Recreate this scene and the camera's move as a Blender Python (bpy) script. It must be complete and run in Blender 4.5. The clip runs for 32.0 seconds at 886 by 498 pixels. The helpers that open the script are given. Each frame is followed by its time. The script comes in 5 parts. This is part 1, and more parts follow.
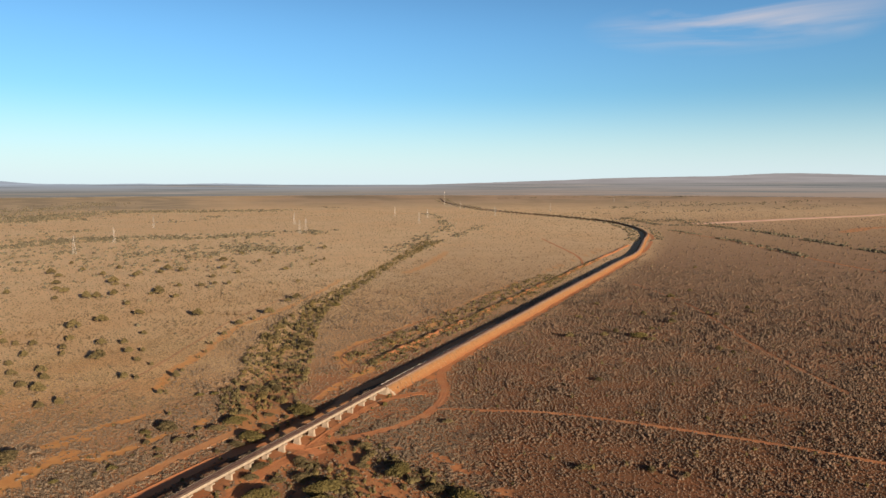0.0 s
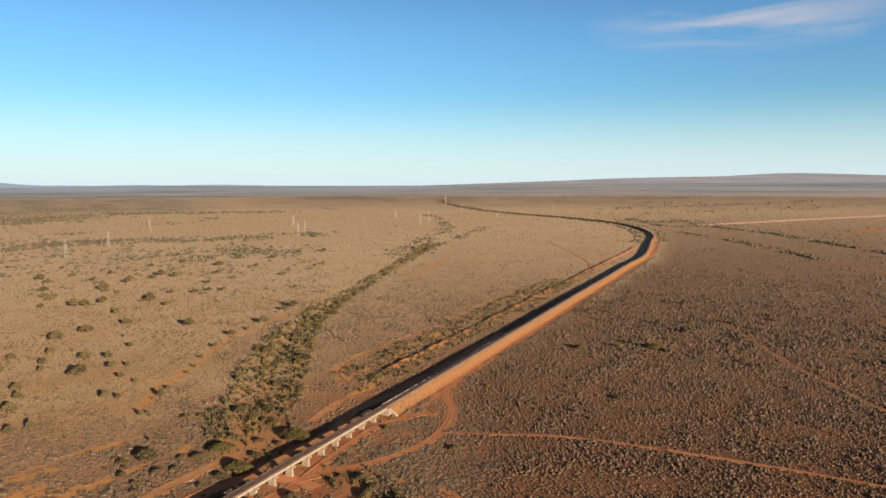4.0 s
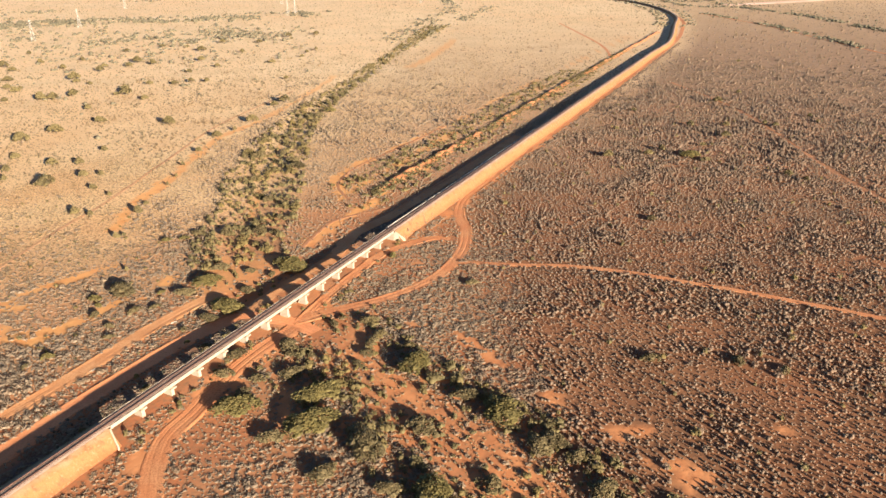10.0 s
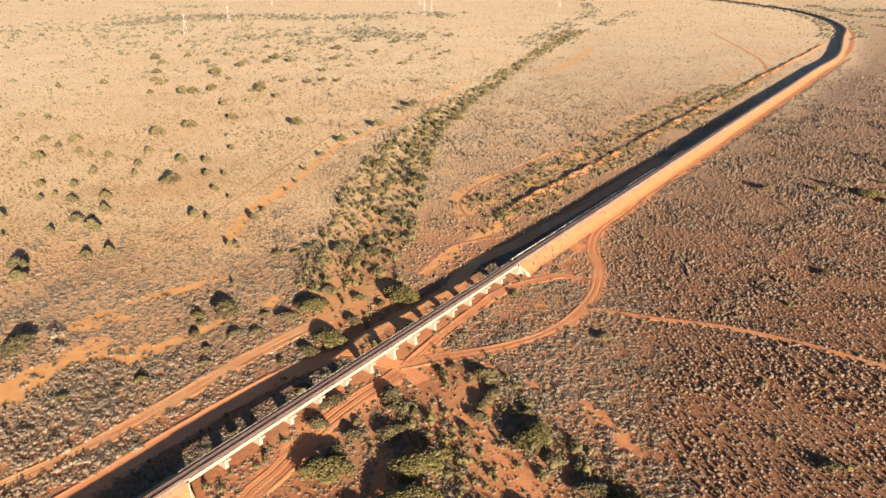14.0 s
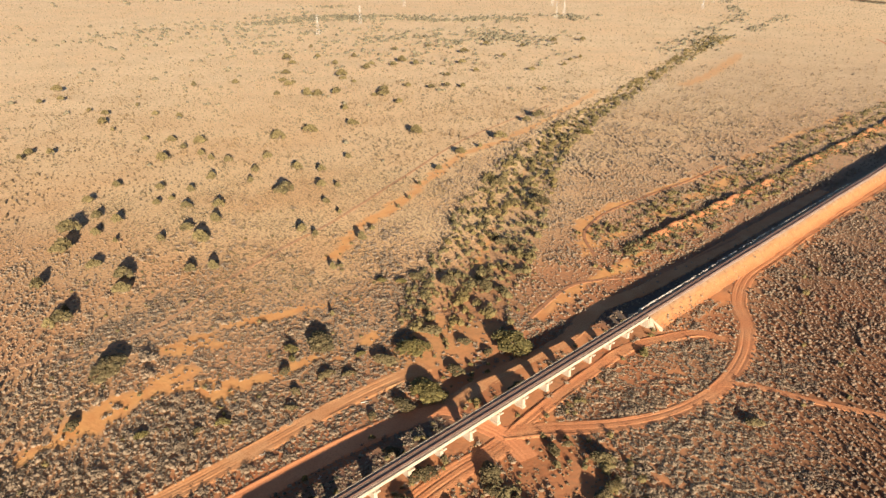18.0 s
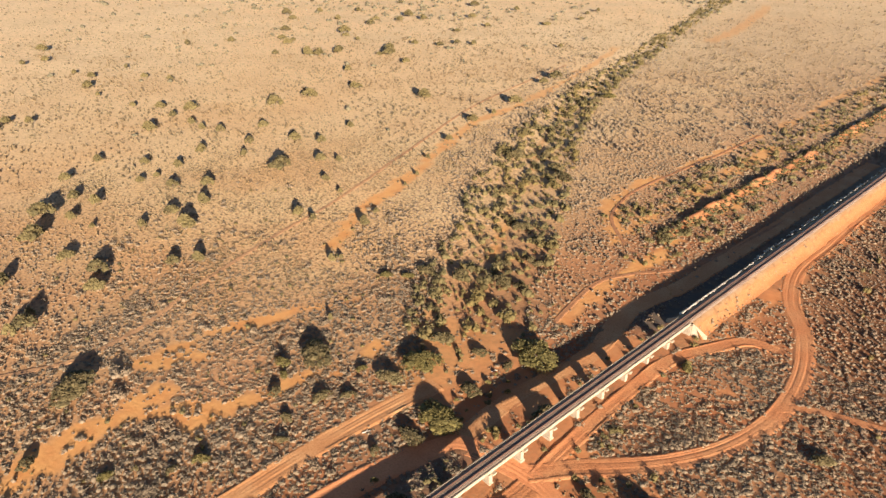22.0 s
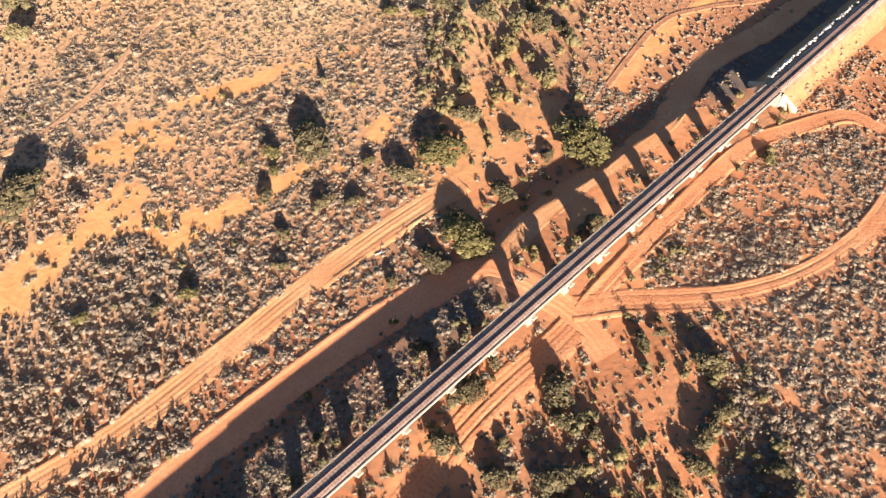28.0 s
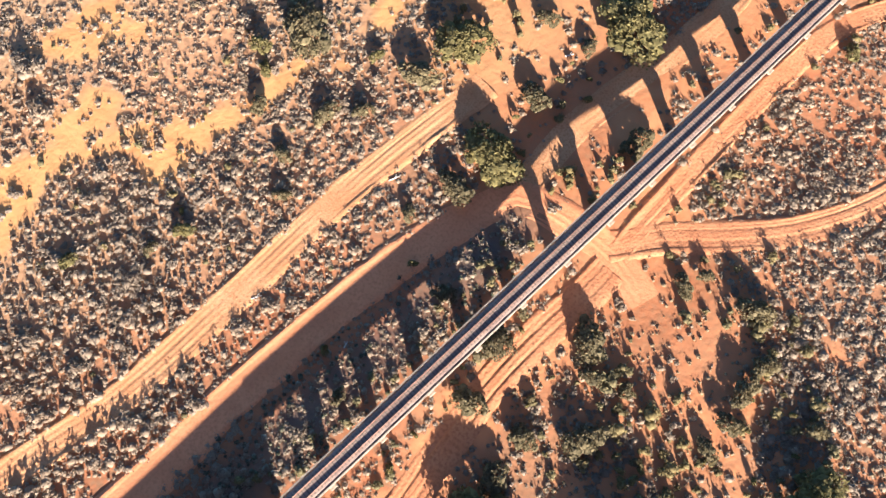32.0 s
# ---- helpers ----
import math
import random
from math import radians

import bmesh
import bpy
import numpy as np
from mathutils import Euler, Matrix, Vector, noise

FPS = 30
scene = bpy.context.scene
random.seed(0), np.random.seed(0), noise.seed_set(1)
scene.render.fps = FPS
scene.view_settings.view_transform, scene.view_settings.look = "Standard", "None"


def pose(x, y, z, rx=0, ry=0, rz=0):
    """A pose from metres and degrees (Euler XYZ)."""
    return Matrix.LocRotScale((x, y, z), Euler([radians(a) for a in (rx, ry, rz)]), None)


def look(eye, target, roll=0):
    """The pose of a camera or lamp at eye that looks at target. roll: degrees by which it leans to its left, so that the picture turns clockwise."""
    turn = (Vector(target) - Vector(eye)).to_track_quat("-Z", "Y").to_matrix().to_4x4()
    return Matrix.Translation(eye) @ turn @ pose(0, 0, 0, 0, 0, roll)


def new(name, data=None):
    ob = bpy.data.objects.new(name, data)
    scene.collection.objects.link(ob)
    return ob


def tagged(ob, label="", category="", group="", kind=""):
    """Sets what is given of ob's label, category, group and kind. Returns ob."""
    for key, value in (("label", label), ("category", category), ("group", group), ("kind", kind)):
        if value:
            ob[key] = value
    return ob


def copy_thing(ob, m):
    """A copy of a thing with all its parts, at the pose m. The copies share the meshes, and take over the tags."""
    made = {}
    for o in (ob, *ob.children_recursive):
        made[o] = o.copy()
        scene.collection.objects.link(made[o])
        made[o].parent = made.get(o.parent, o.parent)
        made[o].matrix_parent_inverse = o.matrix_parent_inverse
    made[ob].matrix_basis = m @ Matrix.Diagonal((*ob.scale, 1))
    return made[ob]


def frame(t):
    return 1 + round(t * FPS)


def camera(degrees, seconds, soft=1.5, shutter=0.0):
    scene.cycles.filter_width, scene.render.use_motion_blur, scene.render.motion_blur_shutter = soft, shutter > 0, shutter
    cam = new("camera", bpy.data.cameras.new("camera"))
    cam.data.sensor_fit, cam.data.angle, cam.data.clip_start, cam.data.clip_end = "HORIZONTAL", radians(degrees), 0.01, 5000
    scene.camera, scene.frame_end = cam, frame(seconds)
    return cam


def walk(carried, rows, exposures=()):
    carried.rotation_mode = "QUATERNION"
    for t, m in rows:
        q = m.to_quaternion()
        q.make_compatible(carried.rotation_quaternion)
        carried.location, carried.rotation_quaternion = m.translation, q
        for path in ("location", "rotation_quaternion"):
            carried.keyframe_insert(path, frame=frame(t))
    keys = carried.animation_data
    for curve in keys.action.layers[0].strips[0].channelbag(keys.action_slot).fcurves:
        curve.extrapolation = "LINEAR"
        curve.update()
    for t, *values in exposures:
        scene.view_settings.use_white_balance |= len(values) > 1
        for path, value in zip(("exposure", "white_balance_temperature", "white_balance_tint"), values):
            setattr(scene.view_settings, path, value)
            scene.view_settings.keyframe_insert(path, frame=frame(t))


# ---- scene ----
cam = camera(65.99, 32.0)
PATH = [
    (0, look((0.00, 0.00, 111.35), (0.00, 99.50, 101.34), 0.00)),
    (1, look((-0.37, 6.68, 111.81), (-0.31, 106.18, 101.87), -0.02)),
    (1.5, look((-0.66, 10.02, 111.93), (-0.80, 109.52, 102.01), -0.13)),
    (2, look((-1.02, 13.43, 111.99), (-1.17, 112.94, 102.17), -0.29)),
    (2.5, look((-1.43, 16.99, 112.02), (-1.51, 116.51, 102.28), -0.38)),
    (4, look((-2.86, 28.98, 112.06), (-2.93, 128.48, 102.14), -0.12)),
    (4.5, look((-3.37, 33.07, 112.06), (-3.44, 132.44, 100.86), -0.06)),
    (5, look((-3.88, 37.34, 111.97), (-3.92, 136.36, 98.02), -0.05)),
    (5.5, look((-4.40, 41.63, 111.80), (-4.45, 140.19, 94.90), -0.05)),
    (6, look((-4.93, 45.93, 111.71), (-4.99, 143.94, 91.85), -0.05)),
    (6.5, look((-5.48, 50.20, 111.76), (-5.54, 147.54, 88.85), -0.05)),
    (7, look((-6.04, 54.43, 111.89), (-6.06, 151.04, 86.08), -0.04)),
    (8, look((-7.18, 62.64, 112.30), (-7.18, 157.54, 80.77), 0.02)),
    (8.5, look((-7.73, 66.60, 112.53), (-7.68, 160.48, 78.07), 0.09)),
    (9, look((-8.18, 70.56, 112.75), (-8.13, 163.32, 75.41), 0.15)),
    (9.5, look((-8.48, 74.58, 112.96), (-8.40, 166.46, 73.48), 0.16)),
    (10, look((-8.74, 78.56, 113.17), (-8.74, 170.18, 73.11), 0.19)),
    (10.5, look((-9.11, 82.41, 113.37), (-9.92, 174.01, 73.27), 0.21)),
    (11, look((-9.60, 86.24, 113.47), (-12.99, 177.77, 73.35), 0.23)),
    (11.5, look((-10.23, 90.20, 113.30), (-16.41, 181.60, 73.21), 0.30)),
    (12, look((-11.04, 94.26, 113.13), (-19.74, 185.49, 73.11), 0.39)),
    (12.5, look((-12.06, 98.35, 113.23), (-22.93, 189.32, 73.14), 0.47)),
    (13, look((-13.07, 102.40, 113.33), (-26.03, 193.11, 73.29), 0.55)),
    (13.5, look((-13.89, 106.35, 113.26), (-28.69, 196.75, 73.15), 0.64)),
    (14.5, look((-15.37, 113.86, 113.05), (-34.26, 203.57, 73.11), 0.77)),
    (16.5, look((-19.45, 127.93, 113.39), (-46.14, 215.60, 73.36), 0.57)),
    (17.25, look((-20.77, 133.58, 113.90), (-50.57, 220.16, 73.69), 0.40)),
    (17.75, look((-21.69, 137.34, 114.17), (-53.60, 223.15, 73.95), 0.33)),
    (18, look((-22.22, 139.16, 114.21), (-55.13, 224.59, 73.99), 0.32)),
    (18.5, look((-23.46, 142.66, 114.19), (-57.34, 227.74, 74.02), 0.35)),
    (19, look((-24.90, 146.14, 114.12), (-58.85, 231.19, 73.96), 0.34)),
    (20.5, look((-29.72, 157.18, 113.83), (-63.76, 242.23, 73.75), 0.07)),
    (21, look((-31.38, 160.69, 113.71), (-65.31, 245.51, 73.05), 0.05)),
    (22, look((-34.98, 167.97, 113.34), (-67.88, 250.35, 67.17), 0.01)),
    (23, look((-39.17, 175.46, 113.61), (-70.28, 253.92, 59.97), 0.03)),
    (24, look((-42.85, 182.78, 113.74), (-72.18, 256.72, 53.13), 0.01)),
    (25.5, look((-48.14, 193.36, 113.62), (-74.72, 259.80, 43.76), -0.22)),
    (27.5, look((-56.27, 208.30, 114.30), (-78.14, 262.49, 33.16), -0.37)),
    (28, look((-58.44, 211.97, 114.20), (-78.96, 262.93, 30.64), -0.46)),
    (30, look((-66.10, 225.63, 113.59), (-81.57, 263.48, 22.33), -0.68)),
    (32, look((-73.83, 240.78, 113.34), (-83.56, 263.45, 16.43), -1.81)),
]
EXPOSURES = [(0, 0.88, 6480, 10), (4.5, 0.87, 6480, 10), (6, 0.97, 6420, 10), (7, 1.17, 6330, 9), (8, 1.43, 6180, 7), (9, 1.88, 6000, 5), (11, 2.07, 5930, 5), (14, 1.97, 5930, 5), (19, 1.79, 6060, 4),
             (22, 1.83, 6010, 4), (24, 2.03, 5850, 5), (26, 2.26, 5700, 5), (28, 2.47, 5480, 7), (30, 2.60, 5280, 7), (32, 2.68, 5150, 7)]
walk(cam, PATH, EXPOSURES)

# ---------------------------------------------------------------- light
SUN_AZ = radians(142.3)      # clockwise from +y
SUN_EL = radians(12.8)
SUN_DIR = Vector((math.sin(SUN_AZ) * math.cos(SUN_EL), math.cos(SUN_AZ) * math.cos(SUN_EL), math.sin(SUN_EL)))

world = bpy.data.worlds.new("outback_sky")
scene.world = world
world.use_nodes = True
wn, wl = world.node_tree.nodes, world.node_tree.links
wn.clear()
w_out = wn.new("ShaderNodeOutputWorld")
w_bg = wn.new("ShaderNodeBackground")
w_sky = wn.new("ShaderNodeTexSky")
w_sky.sky_type = "NISHITA"
w_sky.sun_disc = False
w_sky.sun_elevation = SUN_EL
w_sky.sun_rotation = SUN_AZ
w_sky.altitude = 150
w_sky.air_density = 1.0
w_sky.dust_density = 0.5
w_sky.ozone_density = 3.0
w_bg.inputs["Strength"].default_value = 0.075
# a few wisps of high cloud
w_co = wn.new("ShaderNodeTexCoord")
w_map = wn.new("ShaderNodeMapping")
w_map.inputs["Scale"].default_value = (3.0, 3.0, 22.0)
w_noise = wn.new("ShaderNodeTexNoise")
w_noise.inputs["Scale"].default_value = 1.6
w_noise.inputs["Detail"].default_value = 7.0
w_noise.inputs["Distortion"].default_value = 0.6
w_ramp = wn.new("ShaderNodeValToRGB")
w_ramp.color_ramp.elements[0].position = 0.42
w_ramp.color_ramp.elements[1].position = 0.66
w_mix = wn.new("ShaderNodeMixRGB")
w_mix.inputs["Color2"].default_value = (5.2, 4.6, 4.6, 1)
wl.new(w_co.outputs["Generated"], w_map.inputs["Vector"])
wl.new(w_map.outputs["Vector"], w_noise.inputs["Vector"])
wl.new(w_noise.outputs["Fac"], w_ramp.inputs["Fac"])
w_fac = wn.new("ShaderNodeMath")
w_fac.operation = "MULTIPLY"
w_fac.inputs[1].default_value = 0.7
# the wisps gather in one drift of the eastern sky
w_sub = wn.new("ShaderNodeVectorMath")
w_sub.operation = "SUBTRACT"
w_sub.inputs[1].default_value = (0.385, 0.898, 0.203)
w_scl = wn.new("ShaderNodeVectorMath")
w_scl.operation = "MULTIPLY"
w_scl.inputs[1].default_value = (6.0, 6.0, 30.0)
w_len = wn.new("ShaderNodeVectorMath")
w_len.operation = "LENGTH"
w_in = wn.new("ShaderNodeMapRange")
w_in.inputs["From Min"].default_value, w_in.inputs["From Max"].default_value = 1.25, 0.2
w_and = wn.new("ShaderNodeMath")
w_and.operation = "MULTIPLY"
wl.new(w_co.outputs["Generated"], w_sub.inputs[0])
wl.new(w_sub.outputs["Vector"], w_scl.inputs[0])
wl.new(w_scl.outputs["Vector"], w_len.inputs[0])
wl.new(w_len.outputs["Value"], w_in.inputs["Value"])
wl.new(w_in.outputs["Result"], w_and.inputs[0])
wl.new(w_ramp.outputs["Color"], w_and.inputs[1])
wl.new(w_and.outputs["Value"], w_fac.inputs[0])
wl.new(w_fac.outputs["Value"], w_mix.inputs["Fac"])
# clear desert air, with pale haze low down
w_tint = wn.new("ShaderNodeMixRGB")
w_tint.blend_type = "MULTIPLY"
w_tint.inputs["Fac"].default_value = 1.0
w_grade = wn.new("ShaderNodeValToRGB")
w_grade.color_ramp.interpolation = "EASE"
w_grade.color_ramp.elements[0].position = 0.18
w_grade.color_ramp.elements[0].color = (0.70, 1.0, 1.17, 1)
w_grade.color_ramp.elements[1].position = 0.52
w_grade.color_ramp.elements[1].color = (0.22, 0.165, 0.17, 1)
w_sep = wn.new("ShaderNodeSeparateXYZ")
w_low = wn.new("ShaderNodeMapRange")
w_low.interpolation_type = "SMOOTHSTEP"
w_low.inputs["From Min"].default_value, w_low.inputs["From Max"].default_value = 0.13, -0.02
w_low.inputs["To Max"].default_value = 0.75
w_haze = wn.new("ShaderNodeMixRGB")
w_haze.inputs["Color2"].default_value = (6.2, 7.2, 7.8, 1)
wl.new(w_co.outputs["Generated"], w_sep.inputs["Vector"])
wl.new(w_sep.outputs["Z"], w_low.inputs["Value"])
wl.new(w_sep.outputs["Z"], w_grade.inputs["Fac"])
# warmer towards the low sun
w_dot = wn.new("ShaderNodeVectorMath")
w_dot.operation = "DOT_PRODUCT"
w_dot.inputs[1].default_value = SUN_DIR
w_near = wn.new("ShaderNodeMapRange")
w_near.interpolation_type = "SMOOTHSTEP"
w_near.inputs["From Min"].default_value, w_near.inputs["From Max"].default_value = -0.35, 0.75
w_warm = wn.new("ShaderNodeMixRGB")
w_warm.inputs["Color2"].default_value = (0.60, 0.38, 0.33, 1)
wl.new(w_co.outputs["Generated"], w_dot.inputs[0])
wl.new(w_dot.outputs["Value"], w_near.inputs["Value"])
wl.new(w_near.outputs["Result"], w_warm.inputs["Fac"])
wl.new(w_grade.outputs["Color"], w_warm.inputs["Color1"])
wl.new(w_warm.outputs["Color"], w_tint.inputs["Color2"])
wl.new(w_low.outputs["Result"], w_haze.inputs["Fac"])
wl.new(w_sky.outputs["Color"], w_tint.inputs["Color1"])
wl.new(w_tint.outputs["Color"], w_haze.inputs["Color1"])
wl.new(w_haze.outputs["Color"], w_mix.inputs["Color1"])
wl.new(w_mix.outputs["Color"], w_bg.inputs["Color"])
wl.new(w_bg.outputs["Background"], w_out.inputs["Surface"])

sun = new("sun", bpy.data.lights.new("sun", "SUN"))
sun.data.energy = 5.0
sun.data.angle = radians(0.55)
sun.data.color = (1.0, 0.80, 0.59)
sun.matrix_world = look(SUN_DIR * 200, (0, 0, 0))

# ---------------------------------------------------------------- materials
def material(name, base, rough=0.9, vary=None, scale=1.0, fine=None, fine_scale=8.0, bump=0.0, bump_scale=6.0, metal=0.0, island=None, obj=None, spec=0.2, thin=0.0):
    """Procedural surface: base colour, large patches to vary, fine mottling, relief; island/obj: colour spread per piece; thin: share of light let through a leaf."""
    m = bpy.data.materials.new(name)
    m.use_nodes = True
    n, l = m.node_tree.nodes, m.node_tree.links
    b = n["Principled BSDF"]
    b.inputs["Roughness"].default_value = rough
    b.inputs["Metallic"].default_value = metal
    b.inputs["Specular IOR Level"].default_value = spec
    co = n.new("ShaderNodeTexCoord")
    out = None
    rgb = n.new("ShaderNodeRGB")
    rgb.outputs[0].default_value = (*base, 1)
    out = rgb.outputs[0]
    def blend(colour, src, lo, hi):
        nonlocal out
        mr = n.new("ShaderNodeMapRange")
        mr.inputs["From Min"].default_value, mr.inputs["From Max"].default_value = lo, hi
        l.new(src, mr.inputs["Value"])
        mx = n.new("ShaderNodeMixRGB")
        l.new(mr.outputs["Result"], mx.inputs["Fac"])
        l.new(out, mx.inputs["Color1"])
        mx.inputs["Color2"].default_value = (*colour, 1)
        out = mx.outputs["Color"]
    def noise_tex(s, detail=5.0):
        t = n.new("ShaderNodeTexNoise")
        t.inputs["Scale"].default_value = s
        t.inputs["Detail"].default_value = detail
        l.new(co.outputs["Object"], t.inputs["Vector"])
        return t.outputs["Fac"]
    if island:
        g = n.new("ShaderNodeNewGeometry")
        blend(island, g.outputs["Random Per Island"], 0.1, 0.95)
    if obj:
        g = n.new("ShaderNodeObjectInfo")
        blend(obj, g.outputs["Random"], 0.0, 1.0)
    if vary:
        blend(vary, noise_tex(scale), 0.42, 0.62)
    if fine:
        blend(fine, noise_tex(fine_scale, 8.0), 0.45, 0.72)
    l.new(out, b.inputs["Base Color"])
    if bump:
        bp = n.new("ShaderNodeBump")
        bp.inputs["Strength"].default_value = 1.0
        bp.inputs["Distance"].default_value = bump
        l.new(noise_tex(bump_scale, 6.0), bp.inputs["Height"])
        l.new(bp.outputs["Normal"], b.inputs["Normal"])
    if thin:
        tr = n.new("ShaderNodeBsdfTranslucent")
        l.new(out, tr.inputs["Color"])
        ms = n.new("ShaderNodeMixShader")
        ms.inputs["Fac"].default_value = thin
        l.new(b.outputs["BSDF"], ms.inputs[1])
        l.new(tr.outputs["BSDF"], ms.inputs[2])
        l.new(ms.outputs["Shader"], n["Material Output"].inputs["Surface"])
    return m


M_TRACK = material("graded_red_earth", (0.52, 0.245, 0.105), vary=(0.58, 0.31, 0.145), scale=0.12, fine=(0.41, 0.175, 0.072), fine_scale=2.5, bump=0.05, bump_scale=3.0)
M_RED_TRACK = material("graded_brick_red_earth", (0.51, 0.208, 0.090), vary=(0.53, 0.250, 0.115), scale=0.12, fine=(0.36, 0.145, 0.064), fine_scale=2.0, bump=0.09, bump_scale=2.2)
# brighter red sand, its colour also raised to lighten the deck's shade
M_LIFTED_TRACK = material("lifted_graded_red_sand", (0.66, 0.285, 0.130), vary=(0.60, 0.245, 0.108), scale=0.15, fine=(0.52, 0.205, 0.090), fine_scale=2.0, bump=0.06, bump_scale=2.5)
M_DUSTY_TRACK = material("dusty_wheel_track", (0.54, 0.300, 0.150), vary=(0.40, 0.225, 0.120), scale=0.25, fine=(0.30, 0.175, 0.100), fine_scale=1.2, bump=0.08, bump_scale=1.6)
M_FAINT_TRACK = material("faint_wheel_track", (0.42, 0.200, 0.096), vary=(0.36, 0.165, 0.080), scale=0.3, fine=(0.26, 0.130, 0.068), fine_scale=1.2, bump=0.09, bump_scale=1.6)
M_HERB = material("dark_creek_herbs", (0.115, 0.10, 0.06), island=(0.055, 0.052, 0.034), fine=(0.045, 0.045, 0.03), fine_scale=3.0)
M_ROAD = material("pale_gravel", (0.78, 0.52, 0.40), vary=(0.70, 0.44, 0.32), scale=0.02)
M_GREY = material("grey_bluebush_leaf", (0.308, 0.238, 0.168), island=(0.220, 0.169, 0.120), vary=(0.315, 0.228, 0.150), scale=0.03, fine=(0.215, 0.161, 0.115), fine_scale=3.0, thin=0.35)
M_SCRUB = material("bluebush_leaf", (0.238, 0.172, 0.123), island=(0.147, 0.107, 0.078), vary=(0.238, 0.161, 0.110), scale=0.03, fine=(0.145, 0.106, 0.079), fine_scale=3.0, thin=0.25)
M_DRY = material("dry_saltbush", (0.330, 0.258, 0.155), island=(0.185, 0.137, 0.080), vary=(0.310, 0.210, 0.115), scale=0.02, fine=(0.185, 0.136, 0.079), fine_scale=3.0, thin=0.3)
M_WOOD = material("far_woodland_leaf", (0.150, 0.128, 0.082), island=(0.095, 0.083, 0.055), fine=(0.080, 0.071, 0.050), fine_scale=1.0)
M_SCRUB_OLIVE = material("olive_scrub_leaf", (0.205, 0.164, 0.078), island=(0.115, 0.096, 0.050), vary=(0.20, 0.148, 0.058), scale=0.04, fine=(0.085, 0.073, 0.034), fine_scale=3.0, thin=0.3)
M_LEAF = material("acacia_leaf", (0.192, 0.148, 0.074), island=(0.098, 0.078, 0.044), obj=(0.215, 0.166, 0.084), fine=(0.042, 0.040, 0.018), fine_scale=2.5, thin=0.3)
M_YELLOW = material("yellow_green_leaf", (0.222, 0.178, 0.064), island=(0.128, 0.105, 0.044), fine=(0.080, 0.072, 0.026), fine_scale=3.0, thin=0.3)
M_MULGA = material("dull_mulga_leaf", (0.200, 0.156, 0.072), island=(0.095, 0.077, 0.040), obj=(0.222, 0.174, 0.078), fine=(0.040, 0.036, 0.020), fine_scale=2.5, thin=0.3)
M_BARK = material("grey_bark", (0.16, 0.12, 0.09), fine=(0.08, 0.06, 0.045), fine_scale=9, bump=0.02, bump_scale=12)
M_CONCRETE = material("aged_concrete", (0.40, 0.33, 0.25), vary=(0.31, 0.25, 0.185), scale=0.7, fine=(0.24, 0.19, 0.145), fine_scale=4, bump=0.01, bump_scale=9, obj=(0.36, 0.29, 0.22))
M_BALLAST = material("rail_ballast", (0.36, 0.26, 0.20), vary=(0.28, 0.19, 0.15), scale=0.35, fine=(0.16, 0.11, 0.09), fine_scale=9, bump=0.08, bump_scale=14)
M_RAIL = material("rail_steel", (0.19, 0.10, 0.07), rough=0.55, metal=0.5, fine=(0.11, 0.06, 0.045), fine_scale=5)
M_SLEEPER = material("sleeper_timber", (0.22, 0.165, 0.13), fine=(0.14, 0.10, 0.08), fine_scale=5, obj=(0.17, 0.13, 0.10), bump=0.01, bump_scale=10)
M_STEEL = material("galvanised_steel", (0.40, 0.37, 0.34), rough=0.6, metal=0.2, fine=(0.32, 0.30, 0.27), fine_scale=0.5)
M_STONE = material("pale_stone", (0.60, 0.54, 0.47), island=(0.42, 0.36, 0.31), fine=(0.35, 0.30, 0.26), fine_scale=4, bump=0.03, bump_scale=5)
M_WHITE = material("bleached_wood", (0.52, 0.46, 0.39), fine=(0.34, 0.29, 0.24), fine_scale=5)


